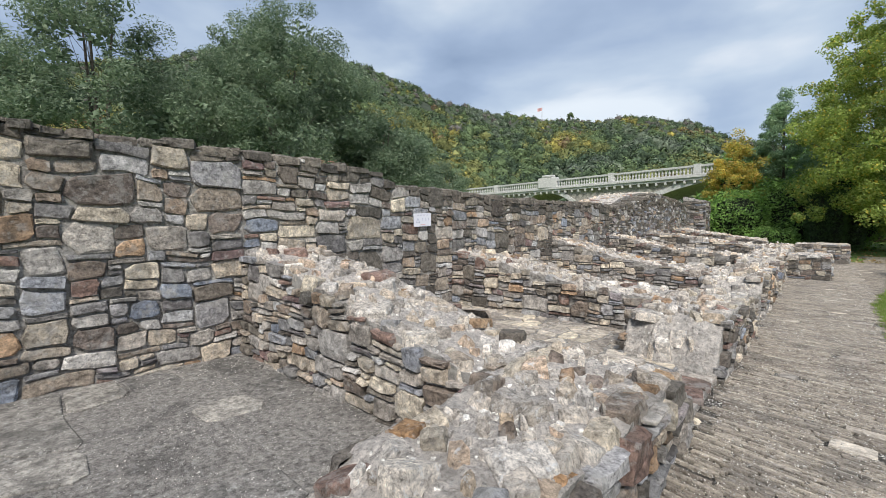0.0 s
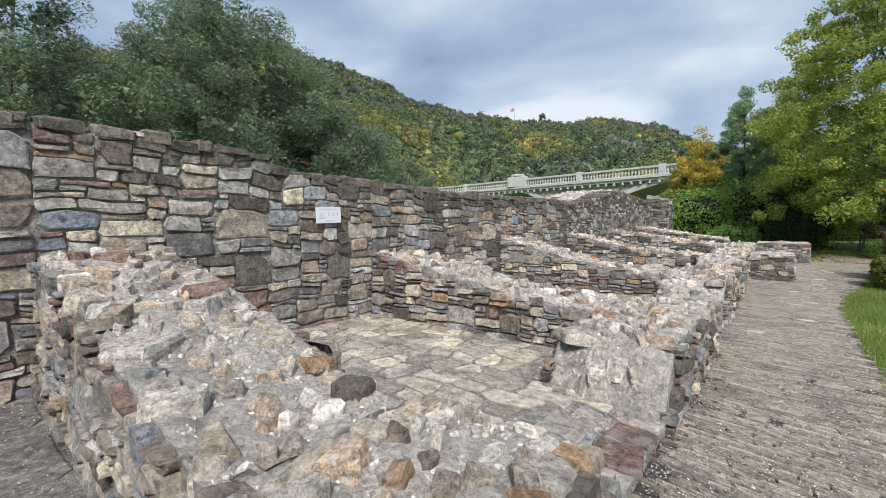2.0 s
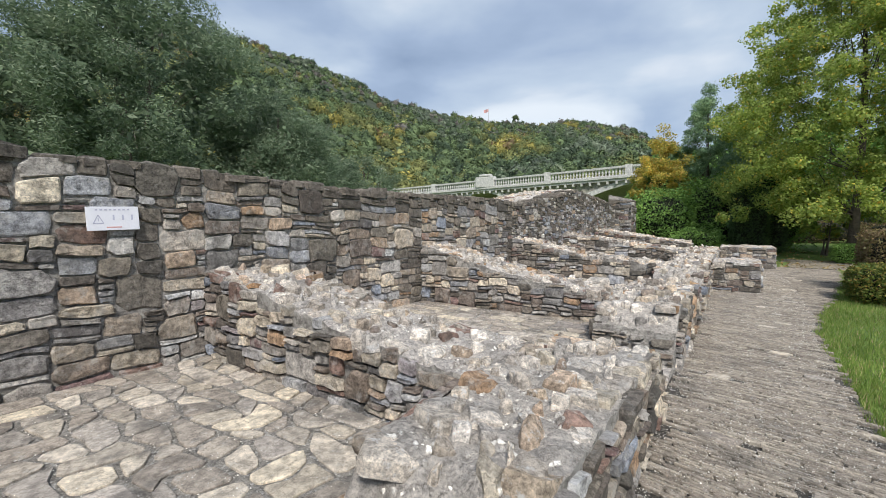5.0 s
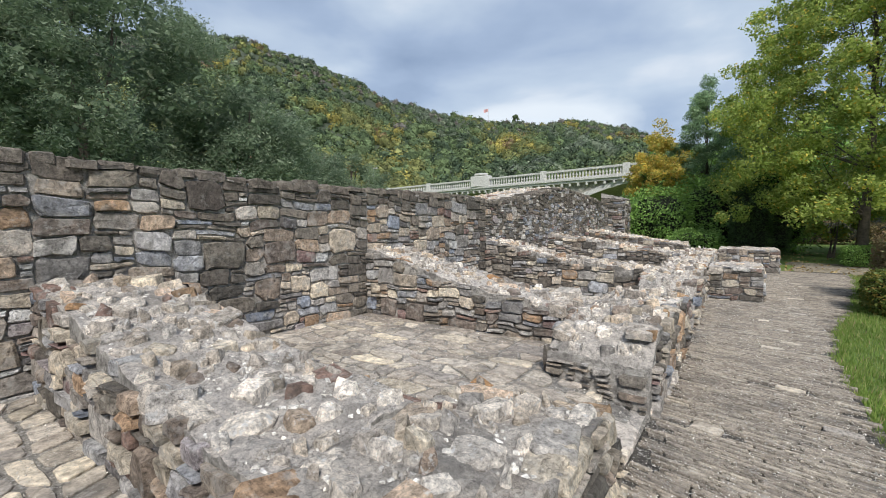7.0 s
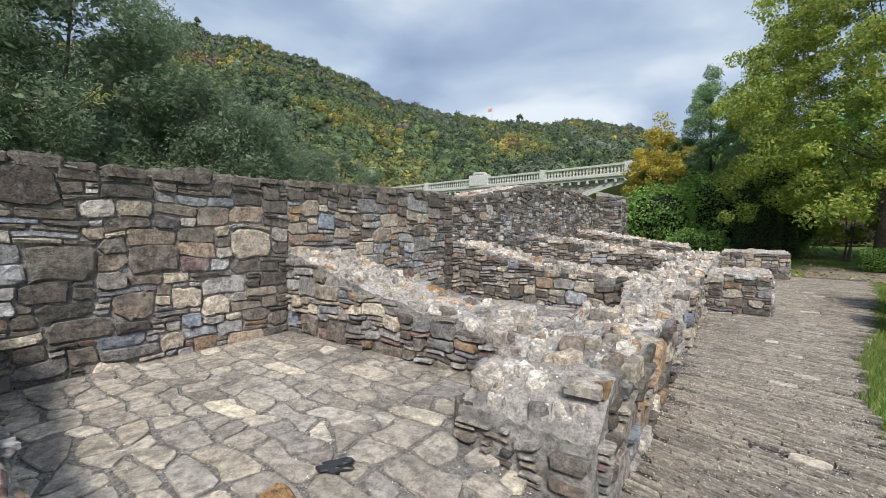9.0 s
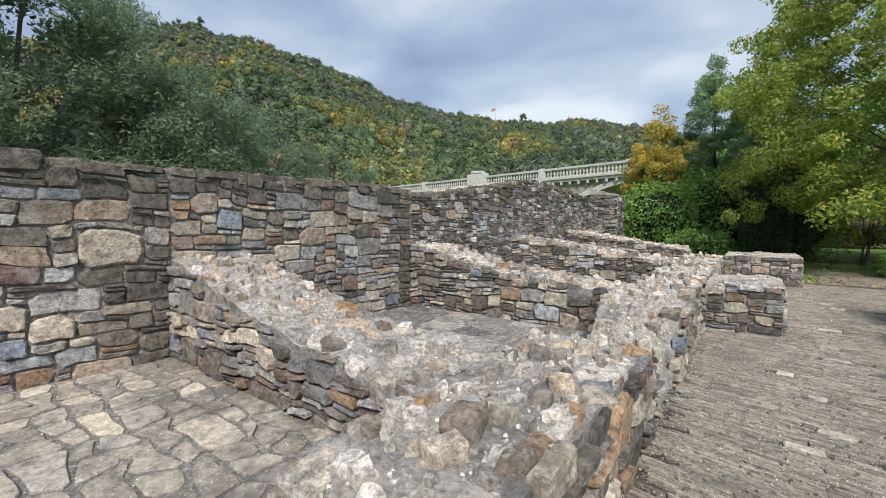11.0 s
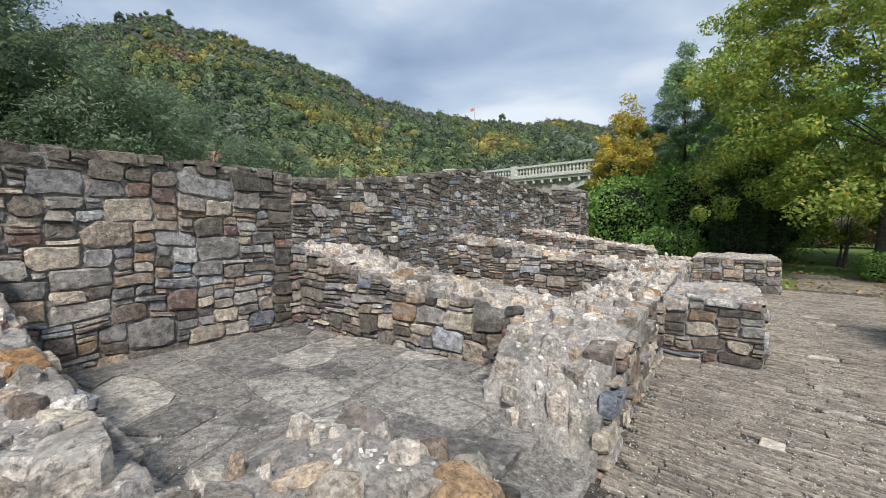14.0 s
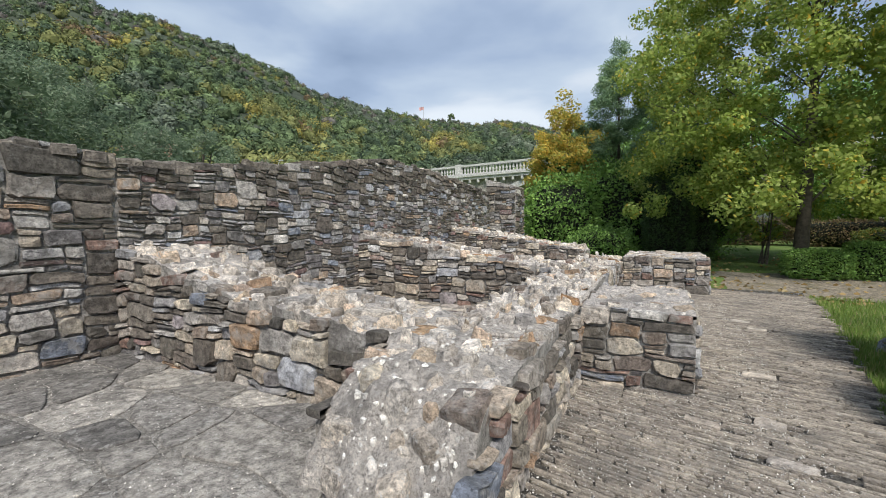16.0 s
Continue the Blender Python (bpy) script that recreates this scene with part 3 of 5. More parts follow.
def core(name, x0, x1, y0, y1, z0, top, label, material, step=0.024, ragged=0.026, flare=(0.0, 0.0)):
    """The mortar heart of a wall with a ragged, crumbling top; top(x, y) gives its height, flare how far each end spreads at its foot."""
    nx, ny = max(2, int((x1 - x0) / step)), max(2, int((y1 - y0) / step))
    xs, ys = np.linspace(x0, x1, nx + 1), np.linspace(y0, y1, ny + 1)
    v, f = [], []
    for y in ys:
        for x in xs:
            crumb = noise.noise(Vector((x * 46, y * 46, 8)))
            v.append((x, y, top(x, y) + ragged * noise.noise(Vector((x * 7, y * 7, 1.3))) + ragged * 0.75 * noise.noise(Vector((x * 19, y * 19, 4))) + ragged * 0.4 * crumb))
    w = nx + 1
    for j in range(ny):
        for i in range(nx):
            f.append((j * w + i, j * w + i + 1, (j + 1) * w + i + 1, (j + 1) * w + i))
    rim = [i for i in range(w)] + [j * w + nx for j in range(1, ny + 1)] + [ny * w + i for i in range(nx - 1, -1, -1)] + [j * w for j in range(ny - 1, 0, -1)]
    o = len(v)
    v += [(v[i][0], v[i][1] - (flare[0] if v[i][1] < y0 + 1e-6 else 0) + (flare[1] if v[i][1] > y1 - 1e-6 else 0), z0) for i in rim]
    k = len(rim)
    f += [(rim[i], o + i, o + (i + 1) % k, rim[(i + 1) % k]) for i in range(k)]
    f.append(tuple(o + i for i in range(k - 1, -1, -1)))
    me = mesh_of(name, v, f, material)
    me.polygons.foreach_set("use_smooth", [k < nx * ny for k in range(len(f))])
    me.materials.append(m_mortar)
    me.polygons.foreach_set("material_index", [0 if k < nx * ny else 1 for k in range(len(f))])
    return tagged(new(name, me), label, "wall", kind="structure")


def line(points):
    xs, zs = [p[0] for p in points], [p[1] for p in points]
    return lambda s: float(np.interp(s, xs, zs))


# ---------------------------------------------------------------- ground
gx = np.concatenate([np.linspace(-900, -60, 8), np.linspace(-40, 40, 41), np.linspace(60, 900, 8)])
gy = np.concatenate([np.linspace(-900, -40, 8), np.linspace(-20, 60, 41), np.linspace(80, 900, 8)])
gv = [(x, y, rise(y) - 0.05) for y in gy for x in gx]
gf = [(j * len(gx) + i, j * len(gx) + i + 1, (j + 1) * len(gx) + i + 1, (j + 1) * len(gx) + i) for j in range(len(gy) - 1) for i in range(len(gx) - 1)]
tagged(new("ground", mesh_of("ground", gv, gf, m_ground)), "mown green lawn with bare earthy patches", "lawn", kind="structure")

edge_of_path = line([(-6, 0.75), (8, 0.79), (12, 0.87), (14, 1.15), (16.2, 1.66), (18.6, 2.1), (21, 2.45), (23, 2.5)])
pv, pf = [], []
path_ys = np.linspace(-5, 21.9, 90)
for y in path_ys:
    for k in range(7):
        pv.append((-0.75 + (edge_of_path(y) + 0.08 * noise.noise(Vector((y * 1.7, 0, 0))) + 0.75) * k / 6, y, rise(y) - 0.012))
pf = [(j * 7 + i, j * 7 + i + 1, (j + 1) * 7 + i + 1, (j + 1) * 7 + i) for j in range(len(path_ys) - 1) for i in range(6)]
pavement = tagged(new("pavement", mesh_of("pavement", pv, pf, m_path_bed)), "grey footpath of thin stones set on edge in gritty mortar", "footpath", kind="structure")

ev, ef = [], []
for j, y in enumerate(np.linspace(21.4, 25.4, 21)):
    for i in range(15):
        x = 0.8 + i * 0.34 + 0.25 * noise.noise(Vector((i * 0.9, y, 3.0)))
        ev.append((x, y + 0.5 * noise.noise(Vector((x, j * 0.3, 8.0))), rise(y) - 0.034 - 0.03 * max(0.0, abs(i - 7) - 5) - 0.03 * max(0, j - 18)))
ef = [(j * 15 + i, j * 15 + i + 1, (j + 1) * 15 + i + 1, (j + 1) * 15 + i) for j in range(20) for i in range(14)]
tagged(new("ground_earth", mesh_of("ground_earth", ev, ef, m_earth)), "bare trodden earth between the path and the lawn", "ground", kind="structure")

# ---------------------------------------------------------------- walls
ROOM_FLOOR = [(-6.0, 2.0, 0.03), (3.0, 5.95, 0.13), (6.9, 9.97, 0.2), (10.9, 13.95, 0.2), (14.9, 18.0, 0.24), (18.95, 22.0, 0.3)]
tall_top = line([(-6, 2.5), (2.1, 2.48), (4.08, 2.47), (4.14, 2.3), (8.7, 2.24), (12.9, 2.36), (14.3, 2.31), (15.9, 2.5), (17.2, 2.72), (19.3, 3.08), (19.8, 3.04), (22, 3.0), (24.9, 2.78), (26, 2.7)])


def ragged_tall(y):
    return tall_top(y) + 0.05 * noise.noise(Vector((y * 3.1, 5, 0))) + 0.03 * noise.noise(Vector((y * 9, 1, 0)))


# stretches along y where most back wall stones are the dark kind
DARK_SPANS = [(7.32, 7.78), (9.3, 10.0), (13.6, 13.95), (5.3, 5.55)]


def back_stone(rng, y0):
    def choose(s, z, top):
        if any(a < y0 + s < b for a, b in DARK_SPANS) and rng.random() < 0.8:
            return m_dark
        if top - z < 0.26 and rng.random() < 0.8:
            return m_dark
        return m_dark if rng.random() < 0.09 else (m_warm if rng.random() < 0.55 else m_cool)
    return choose


def far_stone(rng):
    return lambda s, z, top: m_dark if rng.random() < (0.65 if top - z < 0.5 else 0.32) else m_cool


bays = [(-6.0, -2.0), (-2.0, 2.05), (2.05, 5.95), (5.95, 9.97), (9.97, 13.95), (13.95, 18.0), (18.0, 22.0), (22.0, 25.0)]
wall_jobs = []
for i, (a, b) in enumerate(bays):
    rng = random.Random(40 + i)
    w = core("wall_back_%d" % (i + 1), -5.95, -5.22, a, b, -0.1, lambda x, y: ragged_tall(y) - 0.04, "tall grey-brown rubble stone wall with ragged dark top" , m_mortar, step=0.12)
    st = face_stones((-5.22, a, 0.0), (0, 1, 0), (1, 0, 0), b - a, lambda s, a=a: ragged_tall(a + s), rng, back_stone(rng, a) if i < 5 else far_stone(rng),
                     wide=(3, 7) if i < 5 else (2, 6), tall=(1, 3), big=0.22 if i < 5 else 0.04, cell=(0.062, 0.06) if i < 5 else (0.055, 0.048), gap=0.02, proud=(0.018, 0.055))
    cap = []
    y = a
    while y < b:
        L = rng.uniform(0.18, 0.42)
        cap.append(("block", m_dark, frame_matrix((-5.5 + rng.uniform(-0.03, 0.03), min(b - L / 2, y + L / 2), ragged_tall(y + L / 2) - 0.02), (0, 1, 0), (-1, 0, 0), (0, 0, 1), L - 0.02, 0.62, rng.uniform(0.03, 0.07))))
        y += L
    wall_jobs.append((w, st + cap, (40, 280, 300, 300, 300, 200, 120, 80)[i]))

# end pier of the back wall, past a short gap
w = core("wall_end_pier", -5.5, -4.42, 25.4, 26.3, 0.2, lambda x, y: 3.05 - 0.25 * (x + 4.4), "tall rubble stone pier at the end of the wall", m_mortar, step=0.12)
rng = random.Random(7)
wall_jobs.append((w, face_stones((-5.5, 25.4, 0.3), (1, 0, 0), (0, -1, 0), 1.08, lambda s: 3.1, rng, far_stone(rng)) +
                  face_stones((-4.42, 25.4, 0.3), (0, 1, 0), (1, 0, 0), 0.9, lambda s: 3.05, rng, far_stone(rng)), 300))

# cross walls between the rooms
CROSS = [("wall_cross_1", 2.05, 0.03, [(-5.2, 1.27), (-4.5, 1.2), (-3.15, 0.93), (-1.85, 0.62), (-1.5, 0.58)]),
         ("wall_cross_2", 5.95, 0.13, [(-5.2, 1.12), (-3.9, 0.94), (-2.85, 0.73), (-1.6, 0.62), (-1.5, 0.6)]),
         ("wall_cross_3", 9.97, 0.2, [(-5.2, 1.29), (-4.5, 1.14), (-3.9, 0.98), (-2.9, 0.78), (-2.07, 0.67), (-1.5, 0.66)]),
         ("wall_cross_4", 13.95, 0.2, [(-5.2, 1.35), (-4.75, 1.29), (-3.6, 1.0), (-2.8, 0.92), (-1.87, 0.82), (-1.5, 0.8)]),
         ("wall_cross_5", 18.0, 0.24, [(-5.2, 1.48), (-4.8, 1.38), (-4.3, 1.34), (-3.85, 1.28), (-3.0, 1.16), (-2.24, 1.03), (-1.34, 0.95)]),
         ("wall_cross_6", 22.0, 0.3, [(-5.2, 1.6), (-3.9, 1.42), (-2.24, 1.15), (-1.34, 1.0)])]
for i, (name, y0, z0, prof) in enumerate(CROSS):
    rng = random.Random(90 + i)
    t1 = line(prof)
    y1 = y0 + 0.96

    def ragged(x, y, t1=t1, i=i):
        return t1(x) + 0.045 * noise.noise(Vector((x * 2.3, y * 2.3, i * 3.0)))
    w = core(name, -5.2, -1.6, y0, y1, -0.05, ragged, "low rubble stone cross wall with a mortared ragged top", m_cap)
    choose = lambda s, z, top, rng=rng, i=i: (m_dark if rng.random() < (0.12 if i < 3 else 0.3) else (m_warm if rng.random() < 0.65 else m_cool))
    st = face_stones((-5.2, y0, z0 - 0.03), (1, 0, 0), (0, -1, 0), 3.6, lambda s, y0=y0: ragged(-5.2 + s, y0) - 0.015, rng, choose, wide=(3, 7), tall=(1, 2), big=0.22, cell=(0.05, 0.055))
    st += top_stones(-5.15, -1.6, y0 - 0.01, y1, ragged, rng, density=0.86, size=(0.12, 0.36), lift=(0.04, 0.095))
    st += rim_stones(-5.1, -1.7, y0 + 0.09, True, ragged, rng) + rim_stones(-5.1, -1.7, y1 - 0.1, True, ragged, rng)
    st += face_stones((-1.6, y1, z0 - 0.03), (-1, 0, 0), (0, 1, 0), 3.6, lambda s, y1=y1: ragged(-1.6 - s, y1) - 0.015, rng, choose, wide=(3, 8), tall=(2, 4))
    if i < 4:
        st += top_stones(-5.1, -1.6, y0 + 0.03, y1 - 0.03, ragged, rng, density=1.0, material=m_crumb, size=(0.02, 0.05), lift=(0.008, 0.02), effort=520)
    wall_jobs.append((w, st, (300, 300, 300, 250, 120, 80)[i]))

# front wall along the path, broken by doorways
FRONT = [("wall_front_1", -3.6, -0.5, 0.5, 0.52), ("wall_front_2", 0.78, 3.62, 0.55, 0.5), ("wall_front_3", 4.95, 7.7, 0.6, 0.6), ("wall_front_4", 8.95, 11.85, 0.66, 0.74),
         ("wall_front_5", 13.25, 16.2, 0.74, 0.82), ("wall_front_6", 16.2, 21.2, 0.82, 0.95)]
for i, (name, y0, y1, za, zb) in enumerate(FRONT):
    rng = random.Random(130 + i)
    mid = (y0 + y1) / 2

    foot, heap = (0.1, 0.13, 0.06, 0.1, 0.05, 0.0)[i], (0, 0, 0.34, 0, 0.62, 0)[i]
    y0 -= heap * 0.5

    def ragged(x, y, y0=y0, y1=y1, za=za, zb=zb, i=i, foot=foot, heap=heap):
        s = (y - y0) / (y1 - y0)
        end = min(y - y0, y1 - y) if i < 4 else y - y0
        slump = 0.0 if heap and y < y0 + 1.0 else (0.2 + foot * 0.35) * max(0.0, 1 - end / (0.3 + foot * 0.8)) ** 1.3
        z = za + (zb - za) * s - slump + 0.05 * noise.noise(Vector((x * 2.1, y * 2.1, 9 + i))) - 0.03 * ((x + 1.15) / 0.45) ** 2
        for c in CROSS:
            near = min(1.0, max(0.0, 1.0 - max(c[1] - y, y - c[1] - 0.96) / 0.12)) if c[1] - 0.12 < y < c[1] + 1.08 else 0.0
            k = near * min(1.0, max(0.0, (-1.05 - x) / 0.5))
            z = z * (1 - k) + (c[3][-1][1] + 0.01) * k
        if heap and y < y0 + heap:
            k = max(0.0, (y - y0) / heap + 0.3 * noise.noise(Vector((x * 4.0, y * 4.0, 31.0))))
            side = max(0.0, 1 - (x + 1.62) / 0.4) * 0.35
            z = 0.06 + (z - 0.06) * min(1.0, max(0.0, k - side * (1 - min(1.0, k)))) ** 0.62
        return z
    flare = (foot, 0.13 if i < 4 else 0.0)
    w = core(name, -1.62, -0.70, y0, y1, -0.05, ragged, "low rubble stone front wall with lime mortar top", m_cap if i < 2 else m_cap_grey, flare=flare)
    choose = lambda s, z, top, rng=rng: (m_dark if rng.random() < 0.25 else (m_warm if rng.random() < 0.82 else m_cool))
    st = rim_stones(y0 + 0.2 + heap * 0.3, y1 - 0.1, -0.80, False, ragged, rng) + top_stones(-1.55, -0.78, y0 + 0.02, y1 - 0.02, ragged, rng, density=0.78, size=(0.1, 0.32), lift=(0.045, 0.11)) + rim_stones(y0 + 0.1 + heap, y1 - 0.1, -1.52, False, ragged, rng)
    s = y0 + 0.15 + heap
    while s < y1 - 0.3:
        L = rng.uniform(0.2, 0.4)
        if rng.random() < 0.65:
            x = -0.80 + rng.uniform(-0.05, 0.02)
            st.insert(0, (rng.choice(("block", "lump")), rng.choice((m_warm, m_warm, m_warm, m_pale, m_rust_stone)), frame_matrix((x, s + L / 2, ragged(x, s + L / 2) + 0.0), (0, 1, 0), (-1, 0, 0), (0, 0, 1), L, rng.uniform(0.17, 0.3), rng.uniform(0.03, 0.07), rng.uniform(-0.2, 0.2))))
        s += L
    st += face_stones((-0.70, y0, -0.02), (0, 1, 0), (1, 0, 0), y1 - y0, lambda s, y0=y0: ragged(-0.7, y0 + s) - 0.01, rng, choose, wide=(3, 7), tall=(1, 3), big=0.15, cell=(0.05, 0.05), proud=(0.03, 0.085))
    if not heap:
        st += face_stones((-1.62, y0 - foot, 0.0), (1, 0, 0), (0, -1, 0), 0.92, lambda s, y0=y0: ragged(-1.62 + s, y0) - 0.03, rng, choose, wide=(2, 6), tall=(1, 4), gap=0.06, proud=(0.015, 0.05), lean=(0, foot / (za - 0.1)))
    st += face_stones((-1.62, y1, 0.05), (0, -1, 0), (-1, 0, 0), y1 - y0, lambda s, y1=y1: ragged(-1.62, y1 - s) - 0.01, rng, choose, wide=(3, 7), tall=(2, 4))
    if i < 4:
        st += face_stones((-0.70, y1 + 0.13, 0.0), (-1, 0, 0), (0, 1, 0), 0.92, lambda s, y1=y1: ragged(-0.7 - s, y1) - 0.03, rng, choose, wide=(2, 6), tall=(1, 4), gap=0.05, proud=(0.015, 0.05), lean=(0, -0.26))
    if 0 < i < 5:
        st += top_stones(-1.55, -0.75, y0 + 0.04, y1 - 0.04, ragged, rng, density=1.0, material=m_crumb, size=(0.02, 0.05), lift=(0.008, 0.02), effort=620)
    wall_jobs.append((w, st, (60, 300, 300, 300, 250, 150)[i]))

# worn sills in the doorways
for i, (y0, y1) in enumerate(((-0.5, 0.78), (3.62, 4.95), (7.7, 8.95), (11.85, 13.25))):
    rng = random.Random(150 + i)
    w = core("threshold_%d" % (i + 1), -1.6, -0.72, y0 - 0.05, y1 + 0.05, -0.05, lambda x, y: 0.1 - 0.06 * (x + 1.6), "worn mortared stone doorway sill", m_cap, step=0.06, ragged=0.012)
    st, s = [], y0
    while s < y1:
        L = rng.uniform(0.25, 0.45)
        for x, d in ((-0.86, 0.3), (-1.22, 0.36)):
            if rng.random() < 0.8:
                st.append(("block", rng.choice((m_flag, m_warm, m_pale)), frame_matrix((x, s + L / 2, 0.1 - 0.06 * (x + 1.6)), (0, 1, 0), (-1, 0, 0), (0, 0, 1), L - 0.02, d, 0.025, rng.uniform(-0.06, 0.06))))
        s += L
    wall_jobs.append((w, st, 60))

# two stubs that stand out from the front wall into the path
for i, (name, x0, x1, y0, y1, z0, zt) in enumerate((("wall_stub_1", -0.66, 0.3, 15.75, 17.5, 0.05, 0.8), ("wall_stub_2", -0.66, 0.86, 20.9, 23.2, 0.2, 0.98))):
    rng = random.Random(160 + i)
    rag = lambda x, y, zt=zt, i=i: zt + 0.03 * noise.noise(Vector((x * 3, y * 3, 20 + i)))
    w = core(name, x0, x1, y0, y1, z0 - 0.1, rag, "short rubble stone wall stub of flat courses", m_cap)
    ch = lambda s, z, top, rng=rng: m_dark if rng.random() < 0.2 else (m_warm if rng.random() < 0.8 else m_cool)
    st = top_stones(x0, x1, y0, y1, rag, rng, density=0.75, size=(0.15, 0.4), lift=(0.02, 0.04))
    st += face_stones((x0, y0, z0 + 0.05), (1, 0, 0), (0, -1, 0), x1 - x0, lambda s, y0=y0: zt, rng, ch, wide=(3, 9), tall=(1, 4), cell=(0.05, 0.045), gap=0.018, proud=(0.015, 0.05))
    st += face_stones((x1, y0, z0 + 0.05), (0, 1, 0), (1, 0, 0), y1 - y0, lambda s, x1=x1: zt, rng, ch, wide=(3, 9), tall=(1, 4), cell=(0.05, 0.045), gap=0.018, proud=(0.015, 0.05))
    wall_jobs.append((w, st, 300))

# ---------------------------------------------------------------- floors of the rooms
floor_jobs = []


def flag_cells(x0, x1, y0, y1, rng, step):
    """Irregular flags: cells of a jittered grid, some merged in pairs."""
    nx, ny = max(1, int((x1 - x0) / step)), max(1, int((y1 - y0) / (step * 0.8)))
    P = {}
    for j in range(ny + 1):
        for i in range(nx + 1):
            jx = 0 if i in (0, nx) else rng.uniform(-0.3, 0.3)
            jy = 0 if j in (0, ny) else rng.uniform(-0.3, 0.3)
            P[i, j] = (x0 + (i + jx + (0.22 if j % 2 and 0 < i < nx else 0)) * (x1 - x0) / nx, y0 + (j + jy) * (y1 - y0) / ny)
    done = set()
    for j in range(ny):
        for i in range(nx):
            if (i, j) in done:
                continue
            if i + 1 < nx and (i + 1, j) not in done and rng.random() < 0.28:
                done.add((i + 1, j))
                yield [P[i, j], P[i + 1, j], P[i + 2, j], P[i + 2, j + 1], P[i + 1, j + 1], P[i, j + 1]]
            elif j + 1 < ny and rng.random() < 0.15:
                done.add((i, j + 1))
                yield [P[i, j], P[i + 1, j], P[i + 1, j + 1], P[i + 1, j + 2], P[i, j + 2], P[i, j + 1]]
            else:
                yield [P[i, j], P[i + 1, j], P[i + 1, j + 1], P[i, j + 1]]


def flag_mesh(poly, z, rng, gap=0.016, thick=0.015):
    cx, cy = sum(p[0] for p in poly) / len(poly), sum(p[1] for p in poly) / len(poly)
    ring = []
    for k, (x, y) in enumerate(poly):
        x2, y2 = poly[(k + 1) % len(poly)]
        px, py = poly[k - 1]
        for f, (ax, ay) in ((0.16, (px, py)), (0.16, (x2, y2))):
            qx, qy = x + (ax - x) * f, y + (ay - y) * f
            d = math.hypot(qx - cx, qy - cy) or 1
            s = max(0.3, (d - gap * 1.5) / d)
            ring.append((cx + (qx - cx) * s + rng.uniform(-0.008, 0.008), cy + (qy - cy) * s + rng.uniform(-0.008, 0.008)))
    h = z + thick + rng.uniform(-0.004, 0.005)
    a, b = rng.uniform(-0.005, 0.005), rng.uniform(-0.005, 0.005)
    k = len(ring)
    v = [(x - cx, y - cy, -0.03) for x, y in ring] + [(x - cx, y - cy, h - z - 0.006 + a * (x - cx) + b * (y - cy)) for x, y in ring]
    v += [((x - cx) * 0.94, (y - cy) * 0.94, h - z + a * (x - cx) + b * (y - cy)) for x, y in ring]
    f = [(r * k + i, r * k + (i + 1) % k, (r + 1) * k + (i + 1) % k, (r + 1) * k + i) for r in (0, 1) for i in range(k)] + [tuple(2 * k + i for i in range(k))]
    return v, f, (cx, cy, z)


for i, (y0, y1, z) in enumerate(ROOM_FLOOR):
    rng = random.Random(200 + i)
    n = 30
    fv, ff = [], []
    for b in range(n + 1):
        for a in range(n + 1):
            x, y = -5.25 + (4.55) * a / n, y0 - 0.05 + (y1 - y0 + 0.1) * b / n
            fv.append((x, y, z - 0.0 + 0.008 * noise.noise(Vector((x * 2, y * 2, 3))) - max(0.0, (x + 1.5) / 0.8) * (z - 0.03)))
    ff = [(b * (n + 1) + a, b * (n + 1) + a + 1, (b + 1) * (n + 1) + a + 1, (b + 1) * (n + 1) + a) for b in range(n) for a in range(n)]
    fl = tagged(new("floor_%d" % (i + 1), mesh_of("floor", fv, ff, m_joint if i else m_bed_dark)), "worn grey flagstone floor with gritty joints", "floor", kind="structure")
    floor_jobs.append((fl, list(flag_cells(-5.15, -1.05, y0 + 0.02, y1 - 0.02, rng, (0.52, 0.25, 0.25, 0.5, 0.36, 0.36)[i])), z, rng))


# ---------------------------------------------------------------- plants
def tube(points, radii, sides=7):
    """A tapered limb along a line of points."""
    v, f = [], []
    for k, (p, r) in enumerate(zip(points, radii)):
        d = (points[min(k + 1, len(points) - 1)] - points[max(k - 1, 0)]).normalized()
        a = d.orthogonal().normalized()
        b = d.cross(a)
        v += [p + (a * math.cos(6.2832 * i / sides) + b * math.sin(6.2832 * i / sides)) * r for i in range(sides)]
    for k in range(len(points) - 1):
        f += [(k * sides + i, k * sides + (i + 1) % sides, (k + 1) * sides + (i + 1) % sides, (k + 1) * sides + i) for i in range(sides)]
    f.append(tuple(range((len(points) - 1) * sides, len(points) * sides)))
    return v, f


def bent(a, b, rng, sag=0.12, n=5):
    a, b = Vector(a), Vector(b)
    L = (b - a).length
    off = Vector((rng.uniform(-1, 1), rng.uniform(-1, 1), rng.uniform(0, 1))) * L * sag
    return [a.lerp(b, i / (n - 1)) + off * math.sin(math.pi * i / (n - 1)) for i in range(n)]


